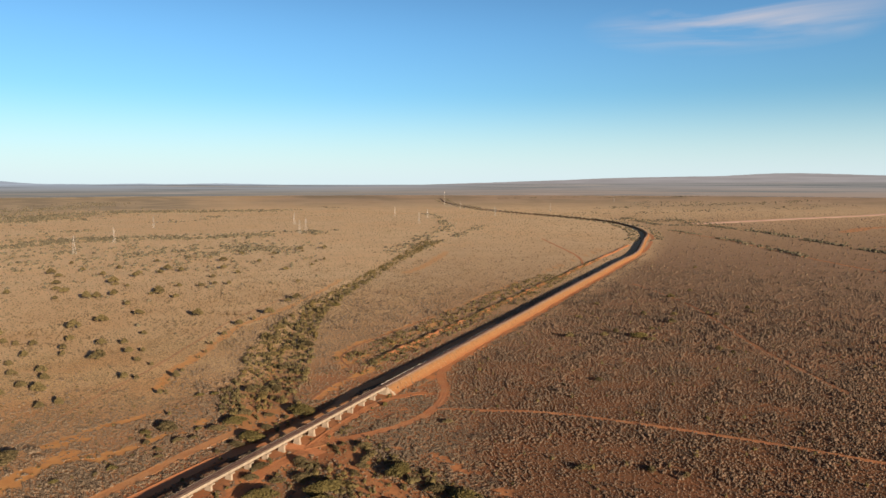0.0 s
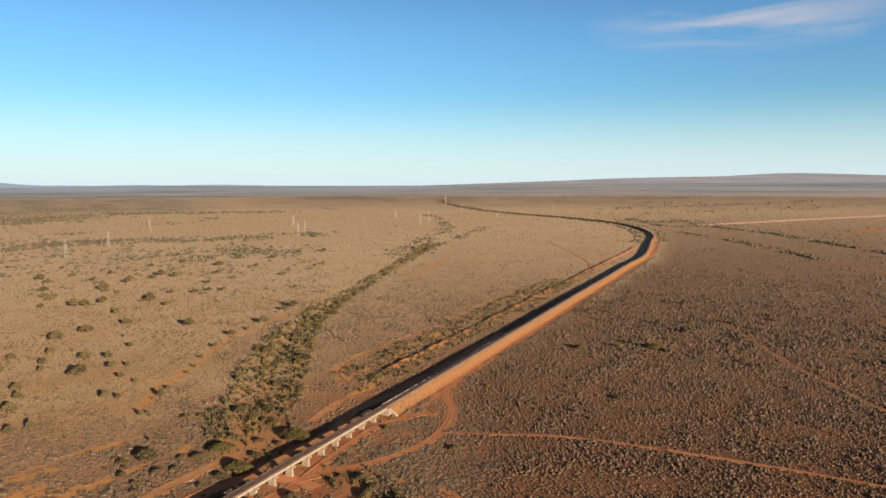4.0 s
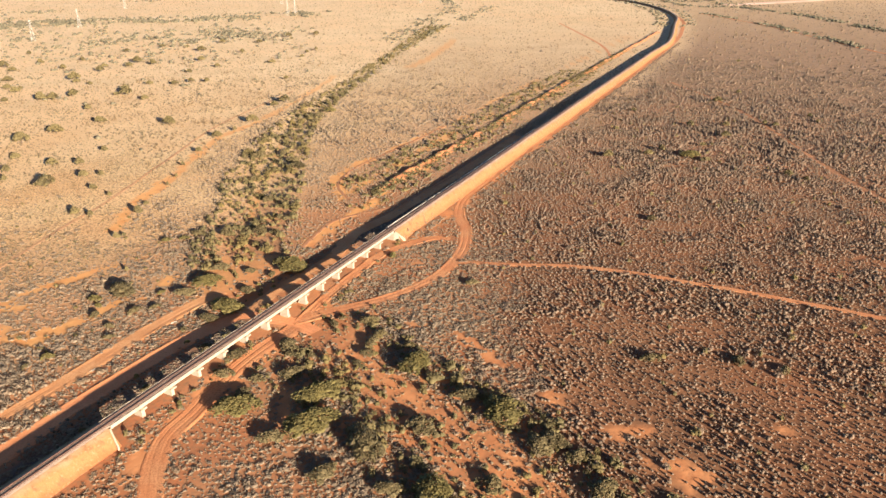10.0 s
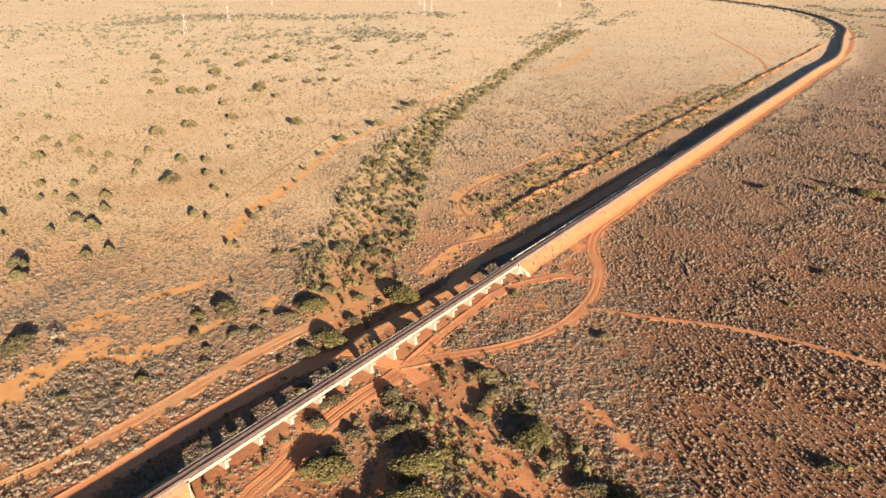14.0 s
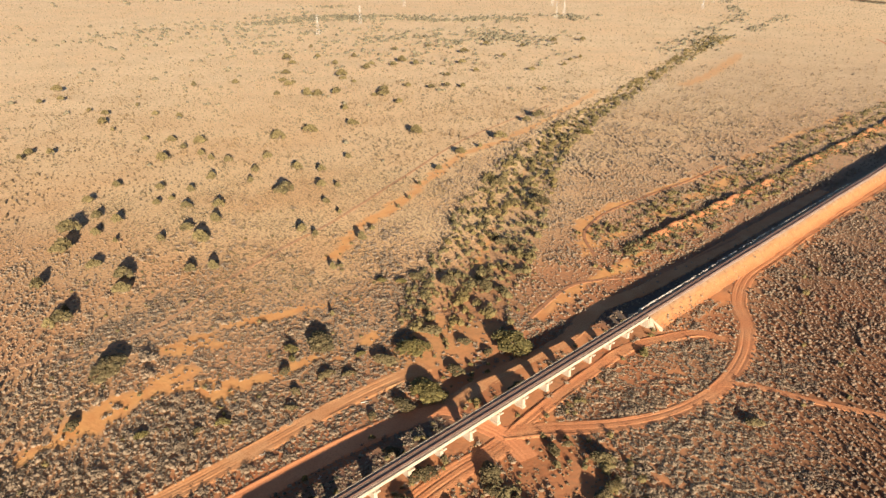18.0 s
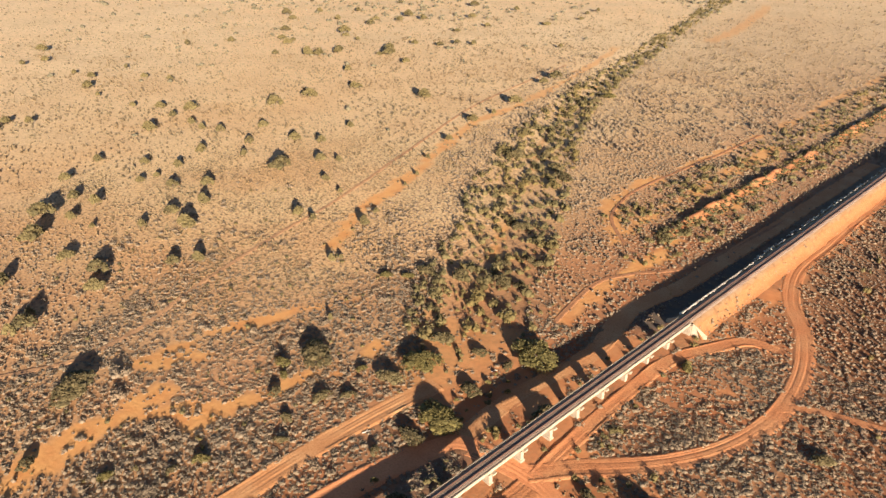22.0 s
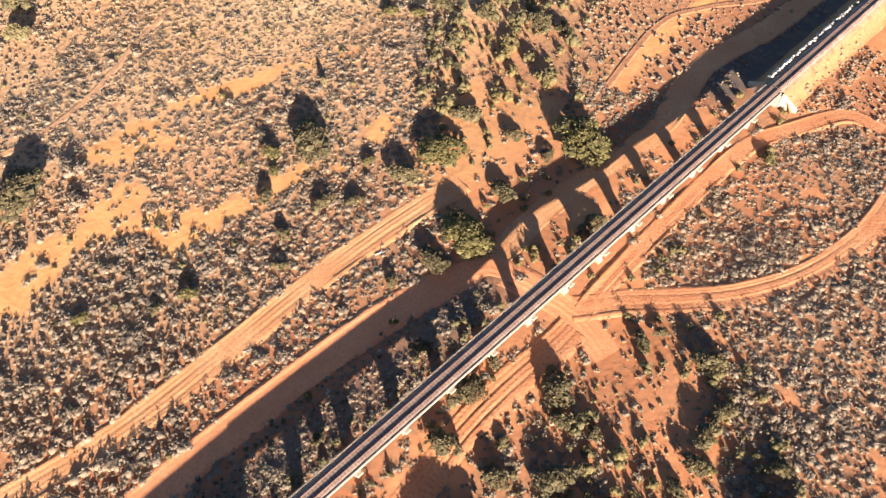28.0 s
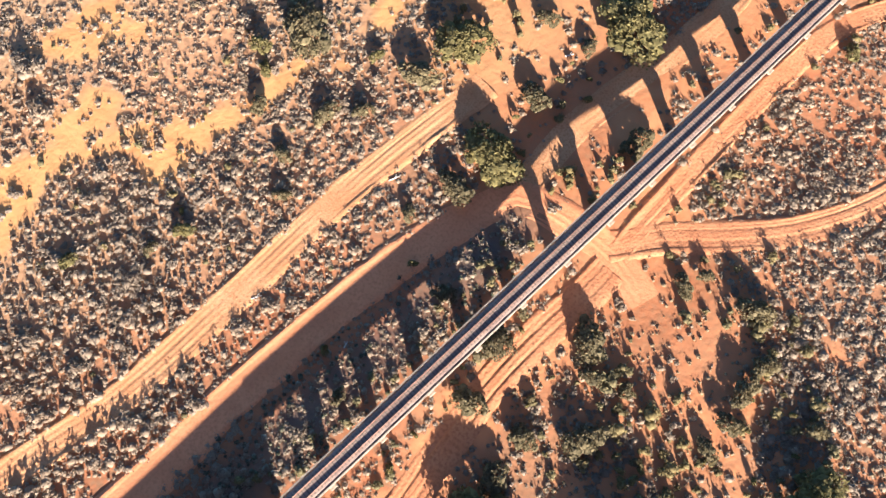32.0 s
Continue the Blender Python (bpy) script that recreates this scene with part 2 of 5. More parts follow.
def ground_material():
    """Red earth with sandy washes (attribute bare) and, where the bushes stand too far off to part, their mean colour (attribute cover)."""
    m = bpy.data.materials.new("outback_earth")
    m.use_nodes = True
    n, l = m.node_tree.nodes, m.node_tree.links
    b = n["Principled BSDF"]
    b.inputs["Roughness"].default_value = 0.95
    b.inputs["Specular IOR Level"].default_value = 0.1
    co = n.new("ShaderNodeTexCoord")
    def tex(s, d=6.0):
        t = n.new("ShaderNodeTexNoise")
        t.inputs["Scale"].default_value, t.inputs["Detail"].default_value = s, d
        l.new(co.outputs["Object"], t.inputs["Vector"])
        return t.outputs["Fac"]
    def ramp(src, lo, hi):
        r = n.new("ShaderNodeMapRange")
        r.inputs["From Min"].default_value, r.inputs["From Max"].default_value = lo, hi
        l.new(src, r.inputs["Value"])
        return r.outputs["Result"]
    def mix(f, a, c):
        x = n.new("ShaderNodeMixRGB")
        l.new(f, x.inputs["Fac"])
        for k, v in (("Color1", a), ("Color2", c)):
            if isinstance(v, tuple):
                x.inputs[k].default_value = (*v, 1)
            else:
                l.new(v, x.inputs[k])
        return x.outputs["Color"]
    def attr(name):
        a = n.new("ShaderNodeAttribute")
        a.attribute_name = name
        return a.outputs["Fac"]
    earth = mix(ramp(tex(0.03), 0.4, 0.62), (0.39, 0.187, 0.092), (0.40, 0.150, 0.066))
    dry = mix(ramp(tex(0.02), 0.42, 0.62), (0.67, 0.462, 0.250), (0.65, 0.405, 0.205))
    earth = mix(attr("pale"), earth, dry)
    earth = mix(ramp(tex(0.9, 8), 0.45, 0.7), earth, (0.27, 0.15, 0.08))
    sand = mix(ramp(tex(0.2), 0.4, 0.65), (0.63, 0.325, 0.122), (0.57, 0.262, 0.096))
    sand = mix(attr("ruddy"), sand, mix(ramp(tex(0.2), 0.4, 0.65), (0.56, 0.25, 0.108), (0.50, 0.20, 0.082)))
    litter = mix(ramp(tex(0.5, 8), 0.42, 0.64), (0.198, 0.092, 0.048), (0.140, 0.073, 0.041))
    earth = mix(attr("litter"), earth, litter)
    earth = mix(attr("bare"), earth, sand)
    earth = mix(attr("silt_shade"), earth, mix(ramp(tex(0.35, 7), 0.42, 0.62), (0.115, 0.092, 0.078), (0.17, 0.115, 0.080)))
    bush = mix(ramp(tex(0.004), 0.42, 0.6), (0.70, 0.520, 0.325), (0.69, 0.480, 0.285))
    bush = mix(ramp(tex(0.02), 0.45, 0.65), bush, (0.61, 0.452, 0.278))
    bush = mix(ramp(tex(0.25, 8), 0.5, 0.68), bush, (0.46, 0.34, 0.205))
    heath = mix(ramp(tex(0.15, 8), 0.42, 0.66), (0.325, 0.212, 0.134), (0.230, 0.160, 0.107))
    bush = mix(attr("east"), bush, heath)
    col = mix(attr("cover"), earth, bush)
    wood = mix(ramp(tex(0.01, 8), 0.4, 0.6), (0.225, 0.203, 0.158), (0.40, 0.320, 0.225))
    col = mix(attr("wood"), col, wood)
    # far ground: haze painted as a duller colour, with dark bush patches
    far_haze = mix(ramp(tex(0.003, 8), 0.42, 0.6), (0.330, 0.245, 0.190), (0.275, 0.215, 0.170))
    far_haze = mix(ramp(tex(0.0028, 9), 0.5, 0.56), far_haze, (0.185, 0.160, 0.130))
    col = mix(attr("far_haze"), col, far_haze)
    l.new(col, b.inputs["Base Color"])
    bp = n.new("ShaderNodeBump")
    bp.inputs["Distance"].default_value = 0.11
    l.new(tex(0.8, 6), bp.inputs["Height"])
    bp2 = n.new("ShaderNodeBump")
    bp2.inputs["Distance"].default_value = 0.5
    l.new(attr("cover"), bp2.inputs["Strength"])
    l.new(tex(0.32, 4), bp2.inputs["Height"])
    l.new(bp.outputs["Normal"], bp2.inputs["Normal"])
    l.new(bp2.outputs["Normal"], b.inputs["Normal"])
    return m


M_GROUND = ground_material()


def bank_material():
    """Tipped sand: pale gravel spilt from the shoulder, orange sand below, red earth at the toe, streaked by run-off."""
    m = bpy.data.materials.new("embankment_sand")
    m.use_nodes = True
    n, l = m.node_tree.nodes, m.node_tree.links
    b = n["Principled BSDF"]
    b.inputs["Roughness"].default_value = 0.95
    b.inputs["Specular IOR Level"].default_value = 0.1
    co = n.new("ShaderNodeTexCoord")
    def tex(scale, detail):
        t = n.new("ShaderNodeTexNoise")
        t.inputs["Scale"].default_value, t.inputs["Detail"].default_value = scale, detail
        l.new(co.outputs["Object"], t.inputs["Vector"])
        return t.outputs["Fac"]
    def mix(f, lo, hi, a, c):
        r = n.new("ShaderNodeMapRange")
        r.inputs["From Min"].default_value, r.inputs["From Max"].default_value = lo, hi
        l.new(f, r.inputs["Value"])
        x = n.new("ShaderNodeMixRGB")
        l.new(r.outputs["Result"], x.inputs["Fac"])
        for k, v in (("Color1", a), ("Color2", c)):
            if isinstance(v, tuple):
                x.inputs[k].default_value = (*v, 1)
            else:
                l.new(v, x.inputs[k])
        return x.outputs["Color"]
    sep = n.new("ShaderNodeSeparateXYZ")
    l.new(co.outputs["Object"], sep.inputs["Vector"])
    wob = n.new("ShaderNodeMath")
    wob.operation = "MULTIPLY_ADD"
    wob.inputs[1].default_value = 3.4
    l.new(tex(0.22, 7), wob.inputs[0])
    l.new(sep.outputs["Z"], wob.inputs[2])
    col = mix(wob.outputs["Value"], 2.0, 3.3, (0.245, 0.098, 0.040), (0.262, 0.130, 0.056))
    col = mix(wob.outputs["Value"], 4.9, 6.3, col, (0.29, 0.192, 0.113))
    col = mix(tex(0.5, 8), 0.52, 0.70, col, (0.185, 0.095, 0.047))
    col = mix(tex(1.7, 8), 0.56, 0.72, col, (0.30, 0.185, 0.104))
    l.new(col, b.inputs["Base Color"])
    bp = n.new("ShaderNodeBump")
    bp.inputs["Distance"].default_value = 0.22
    l.new(tex(1.1, 7), bp.inputs["Height"])
    l.new(bp.outputs["Normal"], b.inputs["Normal"])
    return m


M_SAND = bank_material()

# ---------------------------------------------------------------- the plan
# The line: the bridge runs along AXIS from the south abutment to the north one; s metres along, e metres to the west side.
ORIGIN = np.array([-65.8, 274.7])
AXIS = np.array([0.42994, 0.90286])
WEST = np.array([-0.90286, 0.42994])
S0, S1, SPAN = -63.7, 79.8, 10.25
DECK = 4.6


def on_line(s, e=0.0):
    p = ORIGIN + AXIS * s + WEST * e
    return float(p[0]), float(p[1])


def smooth_curve(points, step):
    """Points every step metres along a Catmull-Rom curve through the given ones."""
    p = np.array(points, float)
    p = np.vstack([2 * p[0] - p[1], p, 2 * p[-1] - p[-2]])
    out = []
    for i in range(1, len(p) - 2):
        n = max(2, int(np.linalg.norm(p[i + 1] - p[i]) / step))
        t = np.linspace(0, 1, n, endpoint=False)[:, None]
        a, b, c, d = p[i - 1 : i + 3]
        out.append(0.5 * (2 * b + (c - a) * t + (2 * a - 5 * b + 4 * c - d) * t**2 + (3 * b - a - 3 * c + d) * t**3))
    return np.vstack(out + [p[-2:-1]])


RAIL_NORTH = smooth_curve([on_line(80.5), on_line(150), on_line(320), on_line(520), on_line(700), on_line(840), (367, 1243), (424, 1420), (454, 1638), (439, 1871), (344, 2148), (208, 2448), (29, 3008), (-12, 3371)], 7)
RAIL_SOUTH = smooth_curve([on_line(-64.4), on_line(-200), on_line(-500), on_line(-1200)], 20)

CREEK = smooth_curve([(62, 60), (31, 151), (3, 204), (-29, 244), (-61, 284), (-87, 319), (-98, 381), (-106, 440), (-113, 522), (-108, 627), (-91, 754), (-59, 987), (-5, 1360), (20, 1682), (-32, 2069), (-93, 2444)], 10)

# way, half width, bareness
WAYS = {}
WAYS["west_track"] = ([(-262.0, -30.0), (-212.0, 70.0), (-170.9, 148.3), (-137.2, 205.9), (-126.0, 223.0), (-115.8, 245.2), (-105.6, 269.3), (-96.5, 286.4), (-89.4, 299.4)], 2.3)
WAYS["under_bridge_track"] = ([(-226.0, -30.0), (-188.0, 56.0), (-150.7, 138.1), (-117.0, 210.9), (-108.8, 230.0), (-99.7, 248.2), (-92.5, 261.2), (-85.5, 271.3), (-76.3, 280.4), (-65.2, 279.3), (-57.2, 276.8), (-50.1, 271.3)], 2.6)
WAYS["creek_side_track"] = ([(-76.3, 282.4), (-71.2, 297.4), (-60.1, 315.5), (-53.0, 329.5), (-47.2, 353.7), (-38.1, 368.1), (-27.0, 387.5), (40.9, 526.3)], 2.4)
WAYS["toe_track"] = ([(-57.2, 277.3), (-54.6, 284.4), (-50.1, 295.4), (-44.5, 308.5), (-39.4, 320.5), (-32.8, 332.6), (-24.8, 340.6), (-13.8, 349.4), (-5.8, 347.6)], 1.7)
WAYS["loop_track"] = ([(-59.2, 278.3), (-50.1, 283.4), (-40.0, 287.4), (-29.9, 292.4), (-19.8, 300.4), (-11.7, 310.5), (-5.6, 321.5), (-0.1, 340.6), (1.3, 360.9), (-1.2, 377.0), (2.1, 400.4), (14.5, 428.0), (30.7, 465.1), (76.7, 558.2), (169.9, 752.2), (302.1, 1035.5), (367.2, 1203.2), (421.0, 1374.7), (454.1, 1605.0)], 2.15)
WAYS["east_track"] = ([(-7.6, 320.5), (1.5, 323.5), (19.6, 322.0), (41.0, 321.2), (62.5, 315.5), (81.9, 307.2), (100.4, 299.9), (117.9, 291.6), (134.4, 283.2), (169.6, 262.3), (237.4, 219.2)], 1.1)
WAYS["south_track"] = ([(-57.6, 274.5), (-60.2, 268.5), (-65.4, 258.5), (-69.8, 248.5), (-72.4, 239.5), (-74.2, 233.0), (-75.5, 227.0), (-78.6, 216.9), (-77.1, 204.8), (-74.6, 193.6), (-79.7, 173.4), (-100.2, 117.7), (-128.0, 58.0), (-172.0, -40.0), (-240.0, -190.0)], 2.4)
WAYS["paddock_track"] = ([(-215.6, 239.2), (-195.3, 260.3), (-185.1, 271.4), (-180.0, 289.4), (-180.8, 315.5), (-178.2, 358.1), (-173.1, 398.2), (-171.1, 462.2), (-167.1, 557.0), (-141.0, 681.2)], 0.7)
WAYS["north_track"] = ([(-68.1, 335.5), (-60.3, 365.6), (-50.2, 376.8), (-30.1, 392.5), (0.2, 443.9)], 0.7)
WAYS["north_spur"] = ([(-55.3, 397.9), (-63.4, 416.9), (-63.4, 434.0), (-55.4, 460.5), (-26.2, 516.0), (-8.0, 554.1)], 0.6)
WAYS["fence_track"] = ([(503.6, 1508.6), (516.5, 1404.3), (529.9, 1272.2), (528.5, 1120.1), (526.9, 950.3), (535.0, 817.9)], 2.0)
WAYS["spur_track"] = ([(189.8, 1306.6), (194.3, 1179.0), (198.4, 1006.6), (185.7, 892.7)], 1.4)
WAYS["far_east_track"] = ([(212.4, 347.0), (211.4, 390.2), (211.5, 460.1), (221.0, 602.7), (206.4, 731.1)], 1.2)
# sandy washes: course and half width
WASHES = []
WASHES.append(([(-178, 205), (-166, 222), (-163, 229), (-160, 239), (-157, 250), (-150, 262), (-138, 268), (-129, 277), (-122, 289), (-113, 304)], 3.6))
WASHES.append(([(-163, 240), (-159, 251), (-156, 259), (-153, 268)], 5.0))
WASHES.append(([(-138, 264), (-134, 270), (-129, 277), (-124, 286)], 4.6))
WASHES.append(([(-162, 280), (-161, 288), (-155, 285)], 3.4))
WASHES.append(([(-160, 295), (-154, 301), (-149, 307), (-143, 314)], 3.6))
WASHES.append(([(-116, 293), (-113, 301), (-110, 309)], 3.0))
WASHES.append(([on_line(24, 9), on_line(50, 8), on_line(74, 7)], 5.0))
WASHES.append(([on_line(-30, -9), on_line(0, -10), on_line(20, -9)], 4.0))
WASHES.append(([(-164, 282), (-158, 298), (-146, 312), (-134, 323), (-127, 330)], 2.6))
WASHES.append(([(-168, 276), (-163, 288), (-150, 303)], 1.4))
WASHES.append(([(-153, 359), (-158, 386), (-156, 417), (-156, 452), (-157, 514), (-146, 554), (-131, 628), (-115, 760)], 4.0))
WASHES.append(([(-23, 276), (-7, 268), (9, 255), (24, 234), (38, 214), (50, 196)], 0.6))
WASHES.append(([(-43, 265), (-21, 241), (-5, 219), (9, 202), (21, 187)], 3.0))
WASHES.append(([(-36, 271), (-23, 254), (-7, 235), (6, 215), (21, 195)], 2.4))
WASHES.append(([(-38, 287), (-28.6, 278.2), (-23.8, 272.1), (-19.6, 268.4), (-12, 261)], 1.8))
WASHES.append(([(-73, 235), (-76, 226), (-80, 215), (-82, 203)], 3.6))
WASHES.append(([(-21, 322), (-17, 323)], 1.0))
WASHES.append(([(-24, 305), (-18, 306)], 1.0))
WASHES.append(([(-4, 268), (1, 262)], 2.0))
WASHES.append(([(5, 256), (10, 250)], 2.4))
WASHES.append(([(20, 236), (22, 231)], 2.2))
WASHES.append(([(34, 220), (43, 221)], 2.0))
WASHES.append(([(47, 207), (52, 203)], 2.4))
WASHES.append(([(76, 222), (81, 220)], 1.6))
WASHES.append(([(-69, 261), (-61, 251), (-54, 239), (-49, 225)], 2.0))
WASHES.append(([on_line(116, 48), on_line(150, 70), on_line(199, 71), on_line(277, 67)], 3.4))
WASHES.append(([on_line(60, 28), on_line(94, 31), on_line(122, 30)], 3.6))
WASHES.append(([on_line(296, 66), on_line(400, 69), on_line(500, 67)], 3.2))
WASHES.append(([on_line(540, 66), on_line(700, 66), on_line(900, 64)], 3.2))
WASHES.append(([on_line(125, 50), on_line(190, 52), on_line(262, 54)], 3.0))
WASHES.append(([on_line(300, 52), on_line(390, 53), on_line(480, 52)], 3.0))
WASHES.append(([on_line(120, 33), on_line(300, 34), on_line(500, 33), on_line(800, 30)], 1.6))
WASHES.append(([(-45, 812), (-20, 912), (8, 1080)], 7.0))
WASHES.append(([on_line(84, -9.5), on_line(110, -10), on_line(200, -9.5), on_line(420, -9)], 2.2))
WASHES.append(([(-93, 330), (-99, 381), (-106, 440), (-113, 522), (-109, 627)], 0.8))
WASHES.append(([(800, 1330), (835, 1340)], 14.0))


def way_dist(x, y, pts):
    """Distance from each place to a run of points."""
    best = np.full(x.shape, 1e9)
    p = np.array(pts, float)
    lo, hi = p.min(0) - 40, p.max(0) + 40
    near = (x > lo[0]) & (x < hi[0]) & (y > lo[1]) & (y < hi[1])
    xn, yn = x[near], y[near]
    bn = np.full(xn.shape, 1e9)
    for a, b in zip(p[:-1], p[1:]):
        d = b - a
        t = np.clip(((xn - a[0]) * d[0] + (yn - a[1]) * d[1]) / (d @ d + 1e-9), 0, 1)
        bn = np.minimum(bn, np.hypot(xn - a[0] - t * d[0], yn - a[1] - t * d[1]))
    best[near] = bn
    return best


def lattice(x, y, size, seed):
    """Smooth value noise, 0 to 1, with cells of that size."""
    rng = np.random.RandomState(seed)
    table = rng.rand(256, 256)
    u, v = x / size, y / size
    i, j = np.floor(u).astype(int), np.floor(v).astype(int)
    f, g = u - i, v - j
    f, g = f * f * (3 - 2 * f), g * g * (3 - 2 * g)
    i0, i1, j0, j1 = i % 256, (i + 1) % 256, j % 256, (j + 1) % 256
    return (table[i0, j0] * (1 - f) + table[i1, j0] * f) * (1 - g) + (table[i0, j1] * (1 - f) + table[i1, j1] * f) * g


def line_coords(x, y):
    dx, dy = x - ORIGIN[0], y - ORIGIN[1]
    return dx * AXIS[0] + dy * AXIS[1], dx * WEST[0] + dy * WEST[1]


def height(x, y):
    """The lie of the land."""
    x, y = np.asarray(x, float), np.asarray(y, float)
    z = 0.5 * (lattice(x, y, 60, 3) - 0.5) + 0.25 * (lattice(x, y, 17, 4) - 0.5)
    d = way_dist(np.atleast_1d(x), np.atleast_1d(y), CREEK[::2]).reshape(z.shape)
    near = 1 - np.clip((np.hypot(x + 30, y - 120) - 700) / 500, 0, 1)
    z *= near
    z -= 0.7 * near * np.exp(-((d / 11) ** 2))
    s, e = line_coords(x, y)
    low = np.clip((e - 7) / 8, 0, 1) * np.clip((36 - e) / 9, 0, 1) * np.clip((s + 160) / 60, 0, 1) * np.interp(s, [20, 70, 330], [1.0, 0.35, 0.0])
    z -= 0.3 * low * low * (3 - 2 * low)
    rise = np.clip((e - 11) / 6, 0, 1) * np.clip((36 - e) / 9, 0, 1) * np.clip((s + 130) / 40, 0, 1) * np.clip((8 - s) / 22, 0, 1)
    z += 0.22 * rise * rise * (3 - 2 * rise)
    bed = np.clip((s + 12) / 14, 0, 1) * np.clip((60 - s) / 14, 0, 1) * np.clip((26 - np.abs(e)) / 12, 0, 1)
    z -= 0.4 * bed * bed * (3 - 2 * bed)
    z += 0.3 * np.exp(-((e / 9) ** 2)) * np.clip(np.abs(s - 12) / 30 - 0.3, 0, 1) * (np.abs(s) < 130)
    r = np.hypot(x + 30, y - 120)
    s = np.clip((r - 2400) / 2200, 0, 1)
    z += 82 * s**1.4
    az = np.degrees(np.arctan2(x, y))
    z += 14 * np.clip((az - 4) / 16, 0, 1) * np.clip((r - 3600) / 1000, 0, 1)
    z += 3 * (lattice(az * 10, r * 0.02, 12, 9) - 0.5) * s
    z -= 0.25 * np.clip(r - 4620, 0, 4000)
    return z


def hz(x, y):
    return float(height(np.array([x]), np.array([y]))[0])


def bareness(x, y):
    """1 on bare sandy ground, 0 under bushes."""
    b = np.zeros(x.shape)
    wob = 4.5 * (lattice(x, y, 4, 21) - 0.5) + 4 * (lattice(x, y, 15, 22) - 0.5)
    for pts, w in WASHES:
        d = way_dist(x, y, smooth_curve(pts, 8))
        b = np.maximum(b, np.clip((w + wob - d) / 1.6, 0, 1))
    return b


def on_way(x, y, extra=0.0):
    b = np.zeros(x.shape, bool)
    for pts, w in WAYS.values():
        b |= way_dist(x, y, smooth_curve(pts, 6)) < w + extra
    return b


# ---------------------------------------------------------------- mesh helpers
def mesh_from(name, verts, faces, mat, smooth=False):
    me = bpy.data.meshes.new(name)
    verts, faces = np.asarray(verts, np.float32), np.asarray(faces, np.int32)
    k = faces.shape[1]
    me.vertices.add(len(verts))
    me.vertices.foreach_set("co", verts.ravel())
    me.loops.add(faces.size)
    me.loops.foreach_set("vertex_index", faces.ravel())
    me.polygons.add(len(faces))
    me.polygons.foreach_set("loop_start", np.arange(0, faces.size, k, dtype=np.int32))
    if smooth:
        me.polygons.foreach_set("use_smooth", np.ones(len(faces), bool))
    me.update(calc_edges=True)
    me.materials.append(mat)
    return me


def part(name, bm, mat, parent, label=""):
    """Links a bmesh as one mesh object under a thing or a part."""
    me = bpy.data.meshes.new(name)
    bm.to_mesh(me)
    bm.free()
    me.materials.append(mat)
    ob = new(name, me)
    ob.parent = parent
    return tagged(ob, label)


def box(bm, size, at=(0, 0, 0), turn=None, bevel=0.0):
    """Adds a box, with bevelled edges if wanted."""
    r = bmesh.ops.create_cube(bm, size=1.0)
    m = Matrix.Translation(at) @ (turn or Matrix()) @ Matrix.Diagonal((*size, 1))
    bmesh.ops.transform(bm, matrix=m, verts=r["verts"])
    if bevel:
        edges = list({e for v in r["verts"] for e in v.link_edges})
        bmesh.ops.bevel(bm, geom=edges, offset=bevel, segments=1, affect="EDGES")
    return bm


def beam(bm, a, b, r0, r1, sides=6):
    """A tapered round bar from a to b."""
    a, b = Vector(a), Vector(b)
    d = b - a
    m = Matrix.Translation((a + b) / 2) @ d.to_track_quat("Z", "Y").to_matrix().to_4x4()
    bmesh.ops.create_cone(bm, cap_ends=True, segments=sides, radius1=r0, radius2=r1, depth=d.length, matrix=m)


def ribbon(name, curve, section, mat, smooth=False):
    """A solid drawn along a curve (n x 3); section: (e to the left, z) pairs; the ends are left open under ground."""
    c = np.asarray(curve, float)
    t = np.gradient(c[:, :2], axis=0)
    t /= np.linalg.norm(t, axis=1)[:, None] + 1e-9
    left = np.stack([-t[:, 1], t[:, 0]], 1)
    k = len(section(0.0) if callable(section) else section)
    verts = []
    for i in range(len(c)):
        sec = section(i / (len(c) - 1)) if callable(section) else section
        for e, z in sec:
            verts.append((*(c[i, :2] + left[i] * e), c[i, 2] + z))
    faces = []
    for i in range(len(c) - 1):
        for j in range(k - 1):
            a = i * k + j
            faces.append((a, a + 1, a + k + 1, a + k))
    return mesh_from(name, verts, faces, mat, smooth)


# ---------------------------------------------------------------- ground
def spread(lo, hi, step, far, grow=1.09):
    mid = list(np.arange(lo, hi + step, step))
    left, right, d = [], [], step
    a, b = mid[0], mid[-1]
    while a > -far or b < far:
        d *= grow
        if a > -far:
            a -= d
            left.append(a)
        if b < far:
            b += d
            right.append(b)
    return np.array(left[::-1] + mid + right)


gx, gy = spread(-300, 180, 2.4, 6000), spread(130, 620, 2.4, 6000)
GX, GY = np.meshgrid(gx, gy)
GZ = height(GX.ravel(), GY.ravel())
nx, ny = len(gx), len(gy)
idx = np.arange(nx * ny).reshape(ny, nx)
quads = np.stack([idx[:-1, :-1], idx[:-1, 1:], idx[1:, 1:], idx[1:, :-1]], -1).reshape(-1, 4)
ground_mesh = mesh_from("ground", np.stack([GX.ravel(), GY.ravel(), GZ], 1), quads, M_GROUND, True)
gr = np.hypot(GX.ravel() + 30, GY.ravel() - 120)
gaz = np.degrees(np.arctan2(GX.ravel(), GY.ravel()))
cover = np.clip((gr - 260) / 420, 0.0, 1) * 0.92
wood = np.clip((gr - 2300) / 500, 0, 1) * (0.35 + 0.65 * (lattice(GX.ravel(), GY.ravel(), 500, 31) > 0.4)) * np.clip((gr - 2300) / 2000 + 0.35, 0, 1) * 0.5
